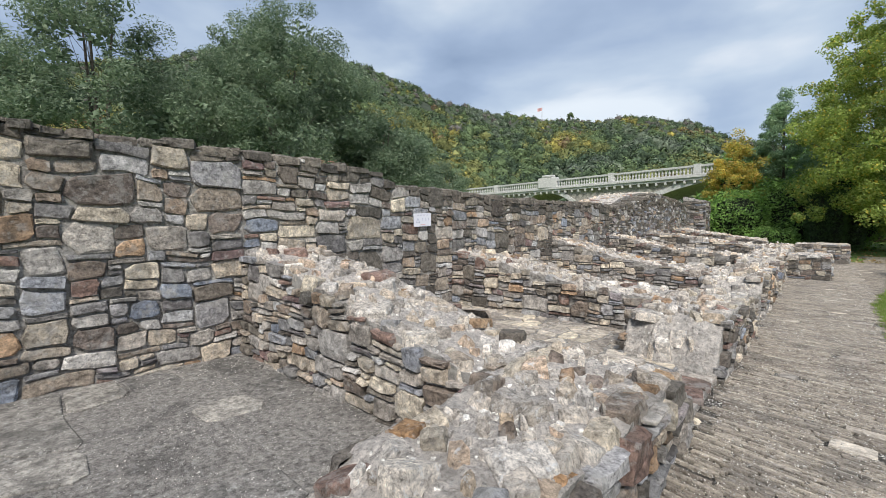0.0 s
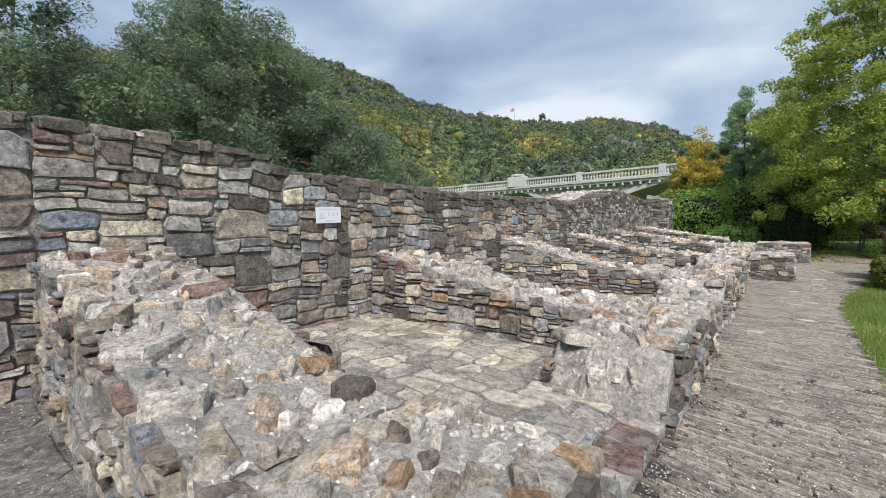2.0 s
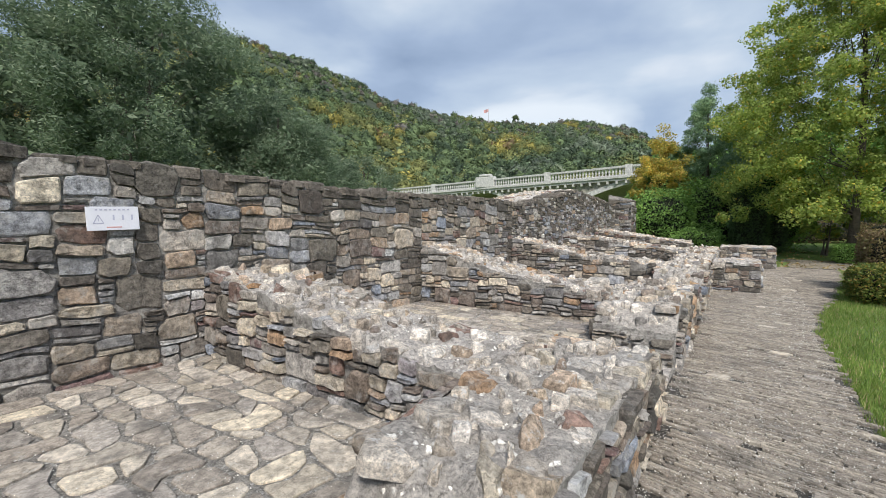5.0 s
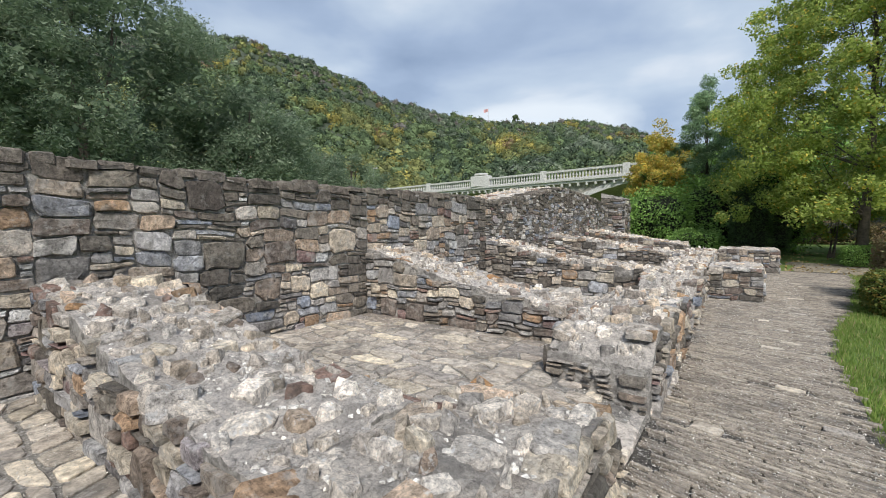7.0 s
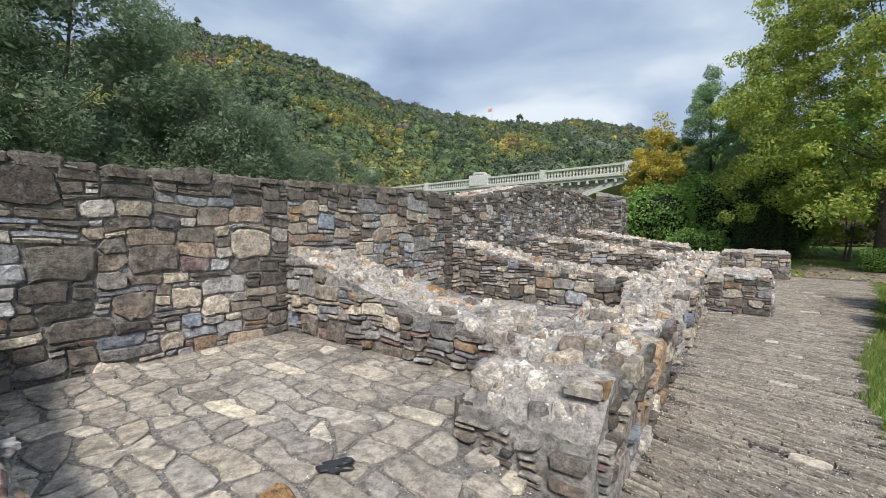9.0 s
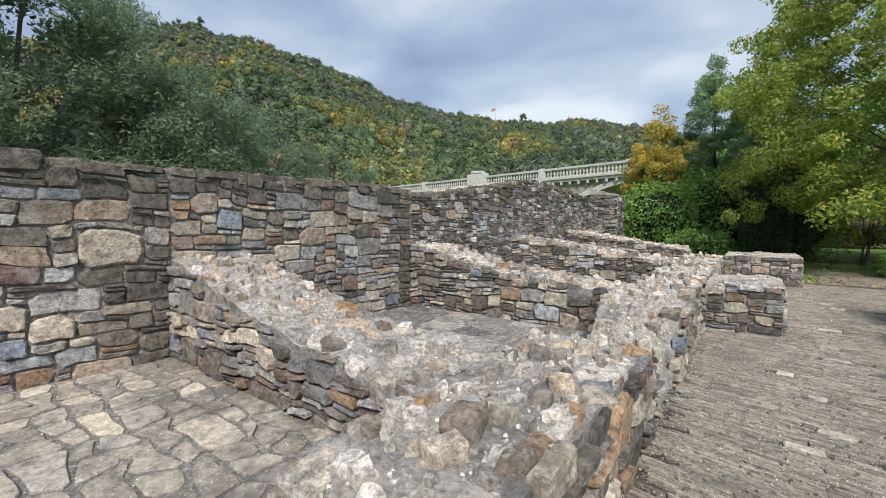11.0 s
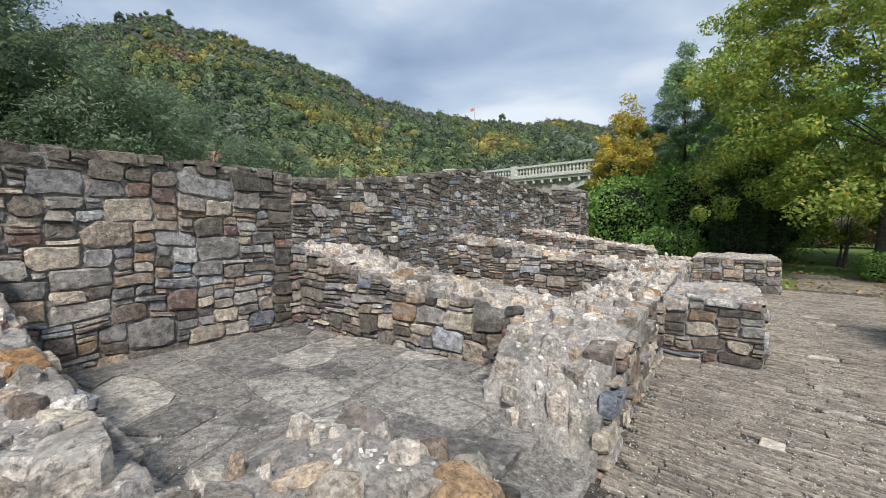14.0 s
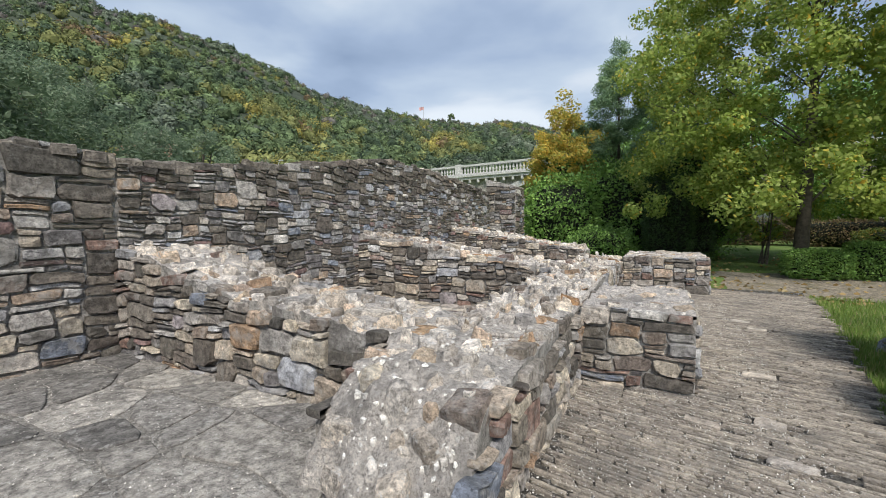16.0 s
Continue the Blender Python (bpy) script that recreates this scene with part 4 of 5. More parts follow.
def leaves(centres, radii, per, length, width, rng, flat=0.0, droop=0.0, dome=0.0):
    """Loose pointed leaves round the clump centres, as four-cornered blades."""
    c = np.repeat(np.asarray(centres, float), per, axis=0)
    r = np.repeat(np.asarray(radii, float), per)
    d = rng.normal(size=c.shape)
    d /= np.linalg.norm(d, axis=1, keepdims=True)
    p = c + d * (r * rng.uniform(0.25, 1.0, len(c)) ** 0.6)[:, None] * np.array([1, 1, 0.8])
    u = rng.normal(size=c.shape)
    u[:, 2] = u[:, 2] * (1 - flat) - droop
    if dome:
        u -= d * (u * d).sum(axis=1, keepdims=True) * dome
    u /= np.linalg.norm(u, axis=1, keepdims=True)
    w = np.cross(u, d + rng.normal(size=c.shape) * (1 - dome) * 0.6 if dome else rng.normal(size=c.shape))
    w /= np.linalg.norm(w, axis=1, keepdims=True)
    s = rng.uniform(0.6, 1.25, len(c))[:, None]
    L, W = u * length * s * 0.5, w * width * s * 0.5
    q = np.stack([p - L, p + W - L * 0.1, p + L, p - W - L * 0.1], axis=1)
    return q.reshape(-1, 3)


GROUPS = {"willow_tree": "willows behind the back wall", "maple_tree": "maples on the lawn", "golden_tree": "golden trees by the bridge", "pine_tree": "conifers behind the shrubs",
          "laurel_bush": "laurel shrubs behind the ruins", "garden_tree": "trees beyond the lawn", "ridge_tree": "trees on the ridge", "lawn_hedge": "hedges across the lawn", "cypress_hedge": "cypress shrubs",
          "box_bush": "box bushes by the path"}


def tree(name, at, height, radius, crown_low, leaf, material, label, category, seed, clumps=70, per=420, clump=0.9, shell=0.3, trunk=0.14, shape=1.0, limbs=26, fork=0.12, floor=-9.0, dome=0.5, droop=0.2, stems=1, lean=(0, 0), inner=0):
    rng = np.random.RandomState(seed)
    pr = random.Random(seed)
    z0 = rise(at[1]) - 0.06
    root = tagged(new(name), label, category, group=GROUPS.get(name, ""))
    root.location = (at[0], at[1], z0)
    mid = (height + crown_low) / 2
    half = (height - crown_low) / 2
    cs, rs = [], []
    while len(cs) < clumps:
        d = rng.normal(size=3)
        d /= np.linalg.norm(d)
        k = rng.uniform(shell, 1.0) ** 0.5
        z = mid + d[2] * k * half
        if z < floor:
            continue
        taper = 1.0 - shape * 0.55 * max(0.0, (z - mid) / half)
        wob = 1 + 0.28 * noise.noise(Vector((d[0] * 2, d[1] * 2, z * 0.5 + seed)))
        cs.append((d[0] * k * radius * taper * wob + lean[0] * z, d[1] * k * radius * taper * wob + lean[1] * z, z))
        rs.append(clump * rng.uniform(0.6, 1.25))
    vs, fs = [], []

    def grow(points, radii):
        v, f = tube(points, radii)
        o = len(vs)
        vs.extend(v)
        fs.extend(tuple(i + o for i in q) for q in f)
    for k in range(stems):
        foot = Vector((pr.uniform(-0.25, 0.25), pr.uniform(-0.25, 0.25), 0)) if stems > 1 else Vector((0, 0, 0))
        tip = Vector((pr.uniform(-0.3, 0.3) * (stems > 1) * radius + lean[0] * height, pr.uniform(-0.3, 0.3) * (stems > 1) * radius, height * 0.88))
        axis = bent(foot, tip, pr, 0.02, 8)
        grow(axis, [trunk * (1.25 - 0.25 * min(1, i)) * (1 - 0.11 * i) for i in range(8)])
        for c in pr.sample(cs, min(limbs // stems, len(cs))):
            t = max(fork, min(0.85, (c[2] - radius * 0.35) / height))
            a = axis[int(t * 7)]
            grow(bent(a, c, pr), [trunk * 0.24 * (1 - t * 0.6) * (1 - 0.2 * i) for i in range(5)])
    part("trunk", mesh_of("trunk", vs, fs, m_bark, True), None, root)
    part("crown", quads_of("crown", leaves(cs, rs, per, leaf[0], leaf[1], rng, 0.3, droop, dome), material), None, root)
    if inner:
        ic = [(c[0] * 0.82, c[1] * 0.82, mid + (c[2] - mid) * 0.85) for c in cs]
        part("inner_foliage", quads_of("inner_foliage", leaves(ic, [r * 0.9 for r in rs], inner, 0.34, 0.15, rng, 0.3, droop, dome), material), None, root)
    return root


WILLOW = "silvery green bushy willow tree behind the tall wall"
for k, (x, y, h, r, low, n) in enumerate(((-20.5, 10.2, 13.0, 5.1, 0.3, 240), (-22.8, 3.0, 12.6, 3.6, 1.2, 110), (-25.5, -1.5, 12.0, 4.2, 1.0, 90), (-25.0, 7.4, 10.6, 2.6, 0.8, 60),
                                          (-18.6, 15.2, 8.2, 3.0, 0.4, 90), (-22.5, 19.0, 8.4, 3.2, 0.5, 60), (-23.2, 23.0, 7.2, 2.8, 0.4, 45), (-25.5, 27.5, 7.2, 2.8, 0.4, 40), (-29, 33, 7.0, 3.0, 0.4, 40), (-30, 14, 9.0, 4.0, 0.5, 40))):
    tree("willow_tree", (x, y), h, r, low, (0.15, 0.045), m_willow, WILLOW, "tree", 300 + k, clumps=n, per=500, clump=0.85, trunk=0.13, shape=0.2, stems=3, limbs=30, droop=0.0, dome=0.2, inner=45)

tree("maple_tree", (3.6, 27.0), 13.2, 4.9, -3.4, (0.115, 0.075), m_maple, "broad leafy maple turning slightly yellow on the lawn", "tree", 11, shell=0.3, clumps=900, per=170, clump=0.48, trunk=0.17, shape=0.5, limbs=30, fork=0.2, floor=1.55, droop=0.5, dome=0.3)
tree("maple_tree", (7.6, 24.5), 13.0, 4.0, 2.4, (0.16, 0.12), m_maple, "broad leafy maple on the lawn beside the hedge", "tree", 12, shell=0.5, clumps=260, per=170, clump=0.6, trunk=0.16, shape=0.5, limbs=36, fork=0.3, droop=0.5, dome=0.3)
tree("golden_tree", (-3.6, 29.8), 6.8, 1.6, 1.0, (0.11, 0.08), m_gold, "slender young tree with golden autumn leaves", "tree", 13, shell=0.1, clumps=120, per=130, clump=0.36, trunk=0.06, shape=1.0, limbs=50)
tree("golden_tree", (-4.6, 30.6), 5.4, 1.2, 1.0, (0.12, 0.09), m_gold, "small golden yellow tree among green shrubs", "tree", 14, clumps=34, per=190, clump=0.38, trunk=0.05, shape=0.9, limbs=24)
tree("pine_tree", (-1.7, 31.2), 9.0, 2.0, 0.6, (0.26, 0.035), m_pine, "feathery blue-green conifer with open branches", "conifer", 15, clumps=150, per=230, clump=0.42, trunk=0.1, shape=1.5, limbs=80, droop=-0.25)
tree("pine_tree", (0.4, 32.5), 8.4, 2.0, 0.6, (0.26, 0.035), m_pine, "feathery dark green conifer behind the shrubs", "conifer", 16, clumps=110, per=230, clump=0.45, trunk=0.1, shape=1.3, limbs=60, droop=-0.25)
tree("young_tree", (2.9, 27.6), 2.4, 0.75, 0.7, (0.15, 0.1), m_maple, "small multi-stemmed young tree on the lawn", "tree", 17, clumps=16, per=90, clump=0.3, trunk=0.03, stems=4, limbs=12)


def bush(name, at, size, material, label, category, seed, leaf=(0.09, 0.055), n=9000, boxy=0.3, core_mat=None):
    """A shrub or clipped hedge: leafy skin over a solid core painted near-black as inner shade; size is half-width,
    half-depth, height.
    """
    rng = np.random.RandomState(seed)
    z0 = rise(at[1]) - 0.05
    root = tagged(new(name), label, category, group=GROUPS.get(name, ""))
    root.location = (at[0], at[1], z0)
    d = rng.normal(size=(n, 3))
    d /= np.linalg.norm(d, axis=1, keepdims=True)
    d = d / (np.abs(d) ** (2 + 8 * boxy)).sum(axis=1, keepdims=True) ** (1 / (2 + 8 * boxy))
    lump = np.array([1 + (0.34 if name == "laurel_bush" else 0.14) * noise.noise(Vector((p[0] * 3, p[1] * 3, p[2] * 3 + seed))) for p in d])[:, None]
    sh = rng.uniform(0.62, 1.1, (n, 1)) if name == "laurel_bush" else rng.uniform(0.72, 1.03, (n, 1))
    p = d * lump * sh * np.array([size[0], size[1], size[2] / 2]) + np.array([0, 0, size[2] / 2 + 0.02])
    p[:, 2] = np.maximum(p[:, 2], 0.03)
    q = leaves(p, np.full(n, 0.03), 1, leaf[0], leaf[1], rng, 0.2)
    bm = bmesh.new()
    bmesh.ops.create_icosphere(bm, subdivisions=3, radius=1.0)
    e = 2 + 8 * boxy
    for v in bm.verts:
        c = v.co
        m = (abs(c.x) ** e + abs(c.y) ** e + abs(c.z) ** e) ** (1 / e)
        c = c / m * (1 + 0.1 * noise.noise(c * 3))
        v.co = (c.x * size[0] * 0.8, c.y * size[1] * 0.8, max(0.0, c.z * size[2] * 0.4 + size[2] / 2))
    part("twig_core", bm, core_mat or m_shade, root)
    part("foliage", quads_of("foliage", q, material), None, root)
    return root


bush("box_bush", (2.15, 15.75), (0.42, 0.5, 0.8), m_box, "rounded yellow-green box bush beside the path", "bush", 21, (0.06, 0.035), 9000, 0.2)
bush("tall_hedge", (2.8, 17.1), (0.65, 0.62, 1.45), m_rust, "clipped rusty brown hedge beside the path", "hedge", 22, (0.06, 0.03), 22000, 0.6)
bush("box_bush", (3.3, 24.4), (0.62, 0.5, 0.68), m_laurel, "low clipped green hedge at the end of the path", "hedge", 23, (0.055, 0.035), 12000, 0.35)
bush("box_bush", (4.3, 24.6), (0.42, 0.45, 0.86), m_laurel, "low clipped dark green hedge on the lawn", "hedge", 24, (0.055, 0.035), 9000, 0.6)
bush("laurel_bush", (-1.75, 26.6), (0.95, 0.8, 1.15), m_laurel, "round glossy green shrub below the trees", "bush", 25, (0.1, 0.055), 9000, 0.15)
bush("laurel_bush", (-3.4, 28.2), (1.5, 1.2, 3.1), m_laurel, "tall dark green laurel shrub behind the ruins", "bush", 26, (0.15, 0.075), 14000, 0.1)
bush("laurel_bush", (-1.2, 29.0), (1.6, 1.2, 3.6), m_laurel, "tall dense green laurel shrub behind the ruins", "bush", 27, (0.15, 0.075), 15000, 0.1)
bush("laurel_bush", (1.1, 30.2), (1.6, 1.2, 4.2), m_laurel, "tall dense green laurel shrub under the maple", "bush", 28, (0.15, 0.075), 15000, 0.1)
bush("laurel_bush", (-3.9, 30.4), (1.4, 1.2, 4.4), m_laurel, "tall leafy green shrub beside the golden tree", "bush", 35, (0.15, 0.075), 12000, 0.05)
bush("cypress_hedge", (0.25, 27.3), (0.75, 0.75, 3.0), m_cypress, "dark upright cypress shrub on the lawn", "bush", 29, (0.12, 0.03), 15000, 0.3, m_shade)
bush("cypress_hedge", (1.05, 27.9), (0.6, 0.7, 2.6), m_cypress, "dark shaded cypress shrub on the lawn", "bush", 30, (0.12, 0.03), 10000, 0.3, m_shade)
for k, (x, y, sx, h, mt, lb) in enumerate(((3.0, 36.5, 2.6, 1.3, m_rust, "long rusty brown hedge across the lawn"), (7.4, 36.0, 2.0, 1.2, m_rust, "long rusty brown hedge across the lawn"),
                                           (8.5, 33.0, 1.8, 0.9, m_box, "low pale green shrub on the lawn"), (11.5, 35.0, 2.2, 1.5, m_rust, "long rusty brown hedge across the lawn"))):
    bush("lawn_hedge", (x, y), (sx, 0.7, h), mt, lb, "hedge", 40 + k, (0.09, 0.05), 9000, 0.5)
for k, (x, y, h, r) in enumerate(((0.5, 42, 9, 3.4), (5, 44, 10, 3.6), (10, 43, 9.5, 3.6), (15, 40, 10, 4), (14, 30, 10, 3.6), (-4, 40, 7, 3.0))):
    tree("garden_tree", (x, y), h, r, 0.4, (0.3, 0.2), m_laurel, "dark green tree at the far side of the lawn", "tree", 60 + k, clumps=55, per=200, clump=1.1, trunk=0.15, shape=0.5, limbs=20)

# grass along the path and fallen leaves: too many to count
rng = np.random.RandomState(5)
n = 60000
gx_, gy_ = rng.uniform(0, 1, n) ** 1.6, rng.uniform(2, 21.5, n)
gx_ = np.array([edge_of_path(y) for y in gy_]) - 0.02 + gx_ * 3.2 + 0.04 * np.sin(gy_ * 5.0)
base = np.stack([gx_, gy_, np.array([rise(y) - 0.05 for y in gy_])], axis=1)
a = rng.uniform(0, 6.283, n)
side = np.stack([np.cos(a), np.sin(a), np.zeros(n)], axis=1) * 0.006
tip = base + np.stack([rng.normal(0, 0.025, n), rng.normal(0, 0.025, n), rng.uniform(0.05, 0.105, n)], axis=1)
tagged(new("lawn_grass", quads_of("lawn_grass", np.stack([base - side, base + side, tip], axis=1).reshape(-1, 3), m_grass, 3)), "short green grass blades beside the path", "grass", kind="stuff")
n = 900
lx, ly = rng.uniform(0.3, 7.5, n), 21.0 + 10.0 * rng.uniform(0, 1, n) ** 1.8
lp = np.stack([lx, ly, np.array([rise(y) + 0.0 for y in ly]) - 0.02], axis=1)
q = leaves(lp, np.full(n, 0.01), 1, 0.1, 0.07, rng, 0.95)
tagged(new("fallen_leaves", quads_of("fallen_leaves", q, m_fallen)), "scattered pale brown leaves at the edge of the lawn", "leaves", kind="stuff")

# ---------------------------------------------------------------- wooded hill
def ridge(bearing):
    """Height of the skyline, as a slope from the first eye, by degrees to the right of the first view."""
    return float(np.interp(bearing, [-120, -60, -47, -32, -25, -15, -7.5, 1.3, 11.4, 16.6, 22, 26.8, 31, 35.5, 45, 60, 90], [0.15, 0.24, 0.27, 0.35, 0.415, 0.40, 0.365, 0.298, 0.262, 0.248, 0.245, 0.24, 0.218, 0.175, 0.12, 0.08, 0.05]))


def hill_point(b, r):
    ang = radians(42.5 - b)
    k = max(0.0, min(1.0, (r - 80) / 170))
    h = ridge(b) * 250 * (k ** 1.15) * (1 + 0.012 * math.sin(b * 0.9 + r * 0.02)) + 1.0
    if r > 250:
        h = ridge(b) * 250 - (r - 250) * 0.2
    return (-math.sin(ang) * r, math.cos(ang) * r, h)


bs, rr = np.linspace(-120, 90, 106), np.concatenate([np.linspace(78, 250, 24), [290, 340]])
hv = [hill_point(b, r) for b in bs for r in rr]
hf = [(i * len(rr) + j, (i + 1) * len(rr) + j, (i + 1) * len(rr) + j + 1, i * len(rr) + j + 1) for i in range(len(bs) - 1) for j in range(len(rr) - 1)]
# soil colour kept dark so gaps between crowns carry painted shade
m_slope = plain_mat("shaded_slope_soil", (0.045, 0.058, 0.034), 0.95, 0.5, 0.2)
tagged(new("backdrop_hill", mesh_of("backdrop_hill", hv, hf, m_slope, True)), "steep hillside covered with autumn woodland", "hill", kind="structure")


def crown_mat(name, colour):
    """Far foliage of one kind of tree, uneven from leaf mass to leaf mass and from tree to tree."""
    m, n, l, b = node_mat(name)
    geo = n.new("ShaderNodeNewGeometry")
    t = noise_node(n, l, geo.outputs["Position"], 0.22, 3.0, 0.6)
    r = ramp(n, [(0.0, tuple(c * 0.6 for c in colour)), (0.7, colour), (1.0, tuple(c * 1.45 for c in colour))])
    v = ramp(n, [(0.32, (0.55, 0.58, 0.62)), (0.68, (1.45, 1.4, 1.25))])
    l.new(geo.outputs["Random Per Island"], r.inputs[0])
    l.new(t.outputs[0], v.inputs[0])
    l.new(mixed(n, l, "MULTIPLY", 1.0, r.outputs[0], v.outputs[0]), b.inputs["Base Color"])
    b.inputs["Roughness"].default_value = 0.9
    b.inputs["Specular IOR Level"].default_value = 0.1
    return m


KINDS = [('dark_green', (0.074, 0.107, 0.067)), ('mid_green', (0.118, 0.163, 0.083)), ('grey_green', (0.143, 0.175, 0.131)), ('olive', (0.174, 0.188, 0.078)), ('yellow', (0.287, 0.256, 0.078)), ('russet', (0.191, 0.141, 0.083)), ('bare_grey', (0.165, 0.153, 0.145))]
crown_mats = [crown_mat(a + "_woodland_crown", c) for a, c in KINDS]
m_wood = crown_mats[1]
rng = np.random.RandomState(9)
kinds = [[] for _ in KINDS]
spots = [(rng.uniform(-50, 50), 82 + 168 * rng.uniform(0, 1) ** 0.75, 0) for _ in range(3700)] + [(rng.uniform(-50, 50), rng.uniform(226, 252), 1) for _ in range(1300)]
for b, r, top in spots:
    p = hill_point(b, r)
    k = (rng.uniform(0.8, 1.7) if top else rng.uniform(1.5, 3.6) * (0.6 if r > 205 else 1.0))
    patch = noise.noise(Vector((p[0] * 0.03, p[1] * 0.03, 2.0))) + 0.55 * noise.noise(Vector((p[0] * 0.09, p[1] * 0.09, 7.0))) + rng.normal() * 0.2
    high = (r - 190) / 60 + rng.normal() * 0.35
    if high > 0.55 and rng.uniform() < 0.45:
        q = 6 if rng.uniform() < 0.3 else 2
    else:
        q = 5 if patch > 0.72 else 4 if patch > 0.56 else 3 if patch > 0.2 else 1 if patch > -0.16 else 0 if patch > -0.5 else 2
    kinds[q].append((p[0], p[1], p[2] + k * (0.1 if top else 0.3), k))


def crown_leaves(rows, rng):
    """Leaf masses over the upper side of rounded, lobed crowns, each tilted a little out of the crown's skin."""
    rows = np.array(rows)
    n = np.maximum(16, (30 * rows[:, 3] ** 1.5).astype(int))
    c, r = np.repeat(rows[:, :3], n, axis=0), np.repeat(rows[:, 3], n)
    tree_id = np.repeat(rng.uniform(0, 60, len(rows)), n)
    d = rng.normal(size=c.shape)
    d[:, 2] = np.abs(d[:, 2]) * 1.1 - 0.35
    d /= np.linalg.norm(d, axis=1, keepdims=True)
    lobes = 1 + 0.22 * np.sin(d[:, 0] * 5 + tree_id) * np.sin(d[:, 1] * 5 + tree_id * 1.7) + 0.16 * np.sin(d[:, 2] * 7 + d[:, 0] * 4 + tree_id * 2.3)
    p = c + d * (r * lobes * rng.uniform(0.8, 1.06, len(c)))[:, None] * np.array([1, 1, 1.1])
    out = d + rng.normal(size=c.shape) * 0.4
    u = np.cross(out, rng.normal(size=c.shape))
    u /= np.linalg.norm(u, axis=1, keepdims=True)
    w = np.cross(out, u)
    w /= np.linalg.norm(w, axis=1, keepdims=True)
    z = rng.uniform(0.16, 0.38, len(c))[:, None] * np.clip(r, 0.7, 2.0)[:, None] ** 0.35
    return np.stack([p - u * z, p + w * z * 0.75, p + u * z * 0.9, p - w * z * 0.8], axis=1).reshape(-1, 3)


ib = bmesh.new()
bmesh.ops.create_icosphere(ib, subdivisions=1, radius=1.0)
head, tris = np.array([v.co for v in ib.verts]), np.array([[v.index for v in f.verts] for f in ib.faces])
ib.free()
for (a, _), rows, mt in zip(KINDS, kinds, crown_mats):
    R = np.array(rows)
    lump = R[:, None, :3] + head[None] * (R[:, None, 3] * rng.uniform(0.72, 1.0, (len(R), len(head))))[:, :, None]
    mass = quads_of("leaf_mass", lump[:, tris.ravel()].reshape(-1, 3), mt, 3)
    wood = tagged(new("hill_woodland", mass), "dense %s crowns of the woodland on the hillside" % a.replace("_", " "), "woodland", kind="stuff")
    tagged(part("foliage", quads_of("foliage", crown_leaves(rows, rng), mt), None, wood), kind="stuff")
for k, (b, r, h) in enumerate(((17.0, 246, 6), (-27.5, 246, 8), (-23, 247, 7))):
    p = hill_point(b, r)
    t = tree("ridge_tree", (p[0], p[1]), h, 1.9, 1.5, (0.6, 0.4), m_wood, "lone tree standing on the ridge of the hill", "tree", 80 + k, clumps=16, per=60, clump=1.0, trunk=0.2, limbs=8)
    t.location.z = p[2] - 0.6
p = hill_point(13.4, 247)
flag = tagged(new("flagpole"), "thin flagpole with a small flag on the ridge", "flagpole")
flag.location = p
part("pole", mesh_of("pole", *tube([Vector((0, 0, 0)), Vector((0, 0, 9))], [0.16, 0.08]), m_lampgrey), None, flag)
fb = bmesh.new()
bmesh.ops.create_grid(fb, x_segments=6, y_segments=3, size=0.5)
for v in fb.verts:
    v.co = (0.1 - (v.co.x + 0.5) * 3.0, 0.25 * math.sin(v.co.x * 7), 7.8 + v.co.y * 1.8)
part("flag", fb, m_ink_red, flag)

# a house half hidden on the slope
house = tagged(new("hillside_house"), "small pale house with a reddish roof among trees", "house")
house.matrix_world = pose(-84.6, 54.8, 11.0, 0, 0, 35)
part("wall", box_bm(-4.5, 4.5, -3, 3, -3, 4.2, 0.05), m_bridge, house)
rv = [(x, y, z) for x in (-4.9, 4.9) for y, z in ((-3.5, 4.0), (0, 6.9), (3.5, 4.0), (0, 6.6))]
part("roof", mesh_of("roof", rv, [(0, 4, 5, 1), (1, 5, 6, 2), (2, 6, 7, 3), (3, 7, 4, 0), (0, 1, 2, 3), (4, 7, 6, 5)], plain_mat("clay_roof_tile", (0.34, 0.17, 0.12), 0.8, 0.3, 3.0)), None, house, "reddish clay tile roof")
for x in (-2.6, 0.0, 2.6):
    part("window", box_bm(x - 0.5, x + 0.5, -3.06, -2.98, 1.2, 2.6, 0.02), m_black, house)

# ---------------------------------------------------------------- bridge
BA, BD = Vector((-8.4, 49.9, 0)), Vector((-0.9946, 0.1033, 0))
BN = Vector((-0.1033, -0.9946, 0))


def on_bridge(x, z, out_=0.0):
    s = (x - BA.x) / BD.x
    p = BA + BD * s + BN * out_
    return Vector((p.x, p.y, z))


ARCHES = [(-4.9, 12.4, 6.75, 25.0), (-28.3, 6.2, 6.55, 6.5), (-44.5, 6.2, 6.3, 6.5), (-60.0, 6.2, 6.3, 6.5)]


def soffit(x):
    for c, half, crown, R in ARCHES:
        if abs(x - c) < half:
            return crown - (R - math.sqrt(R * R - (x - c) ** 2))
    return -1.0


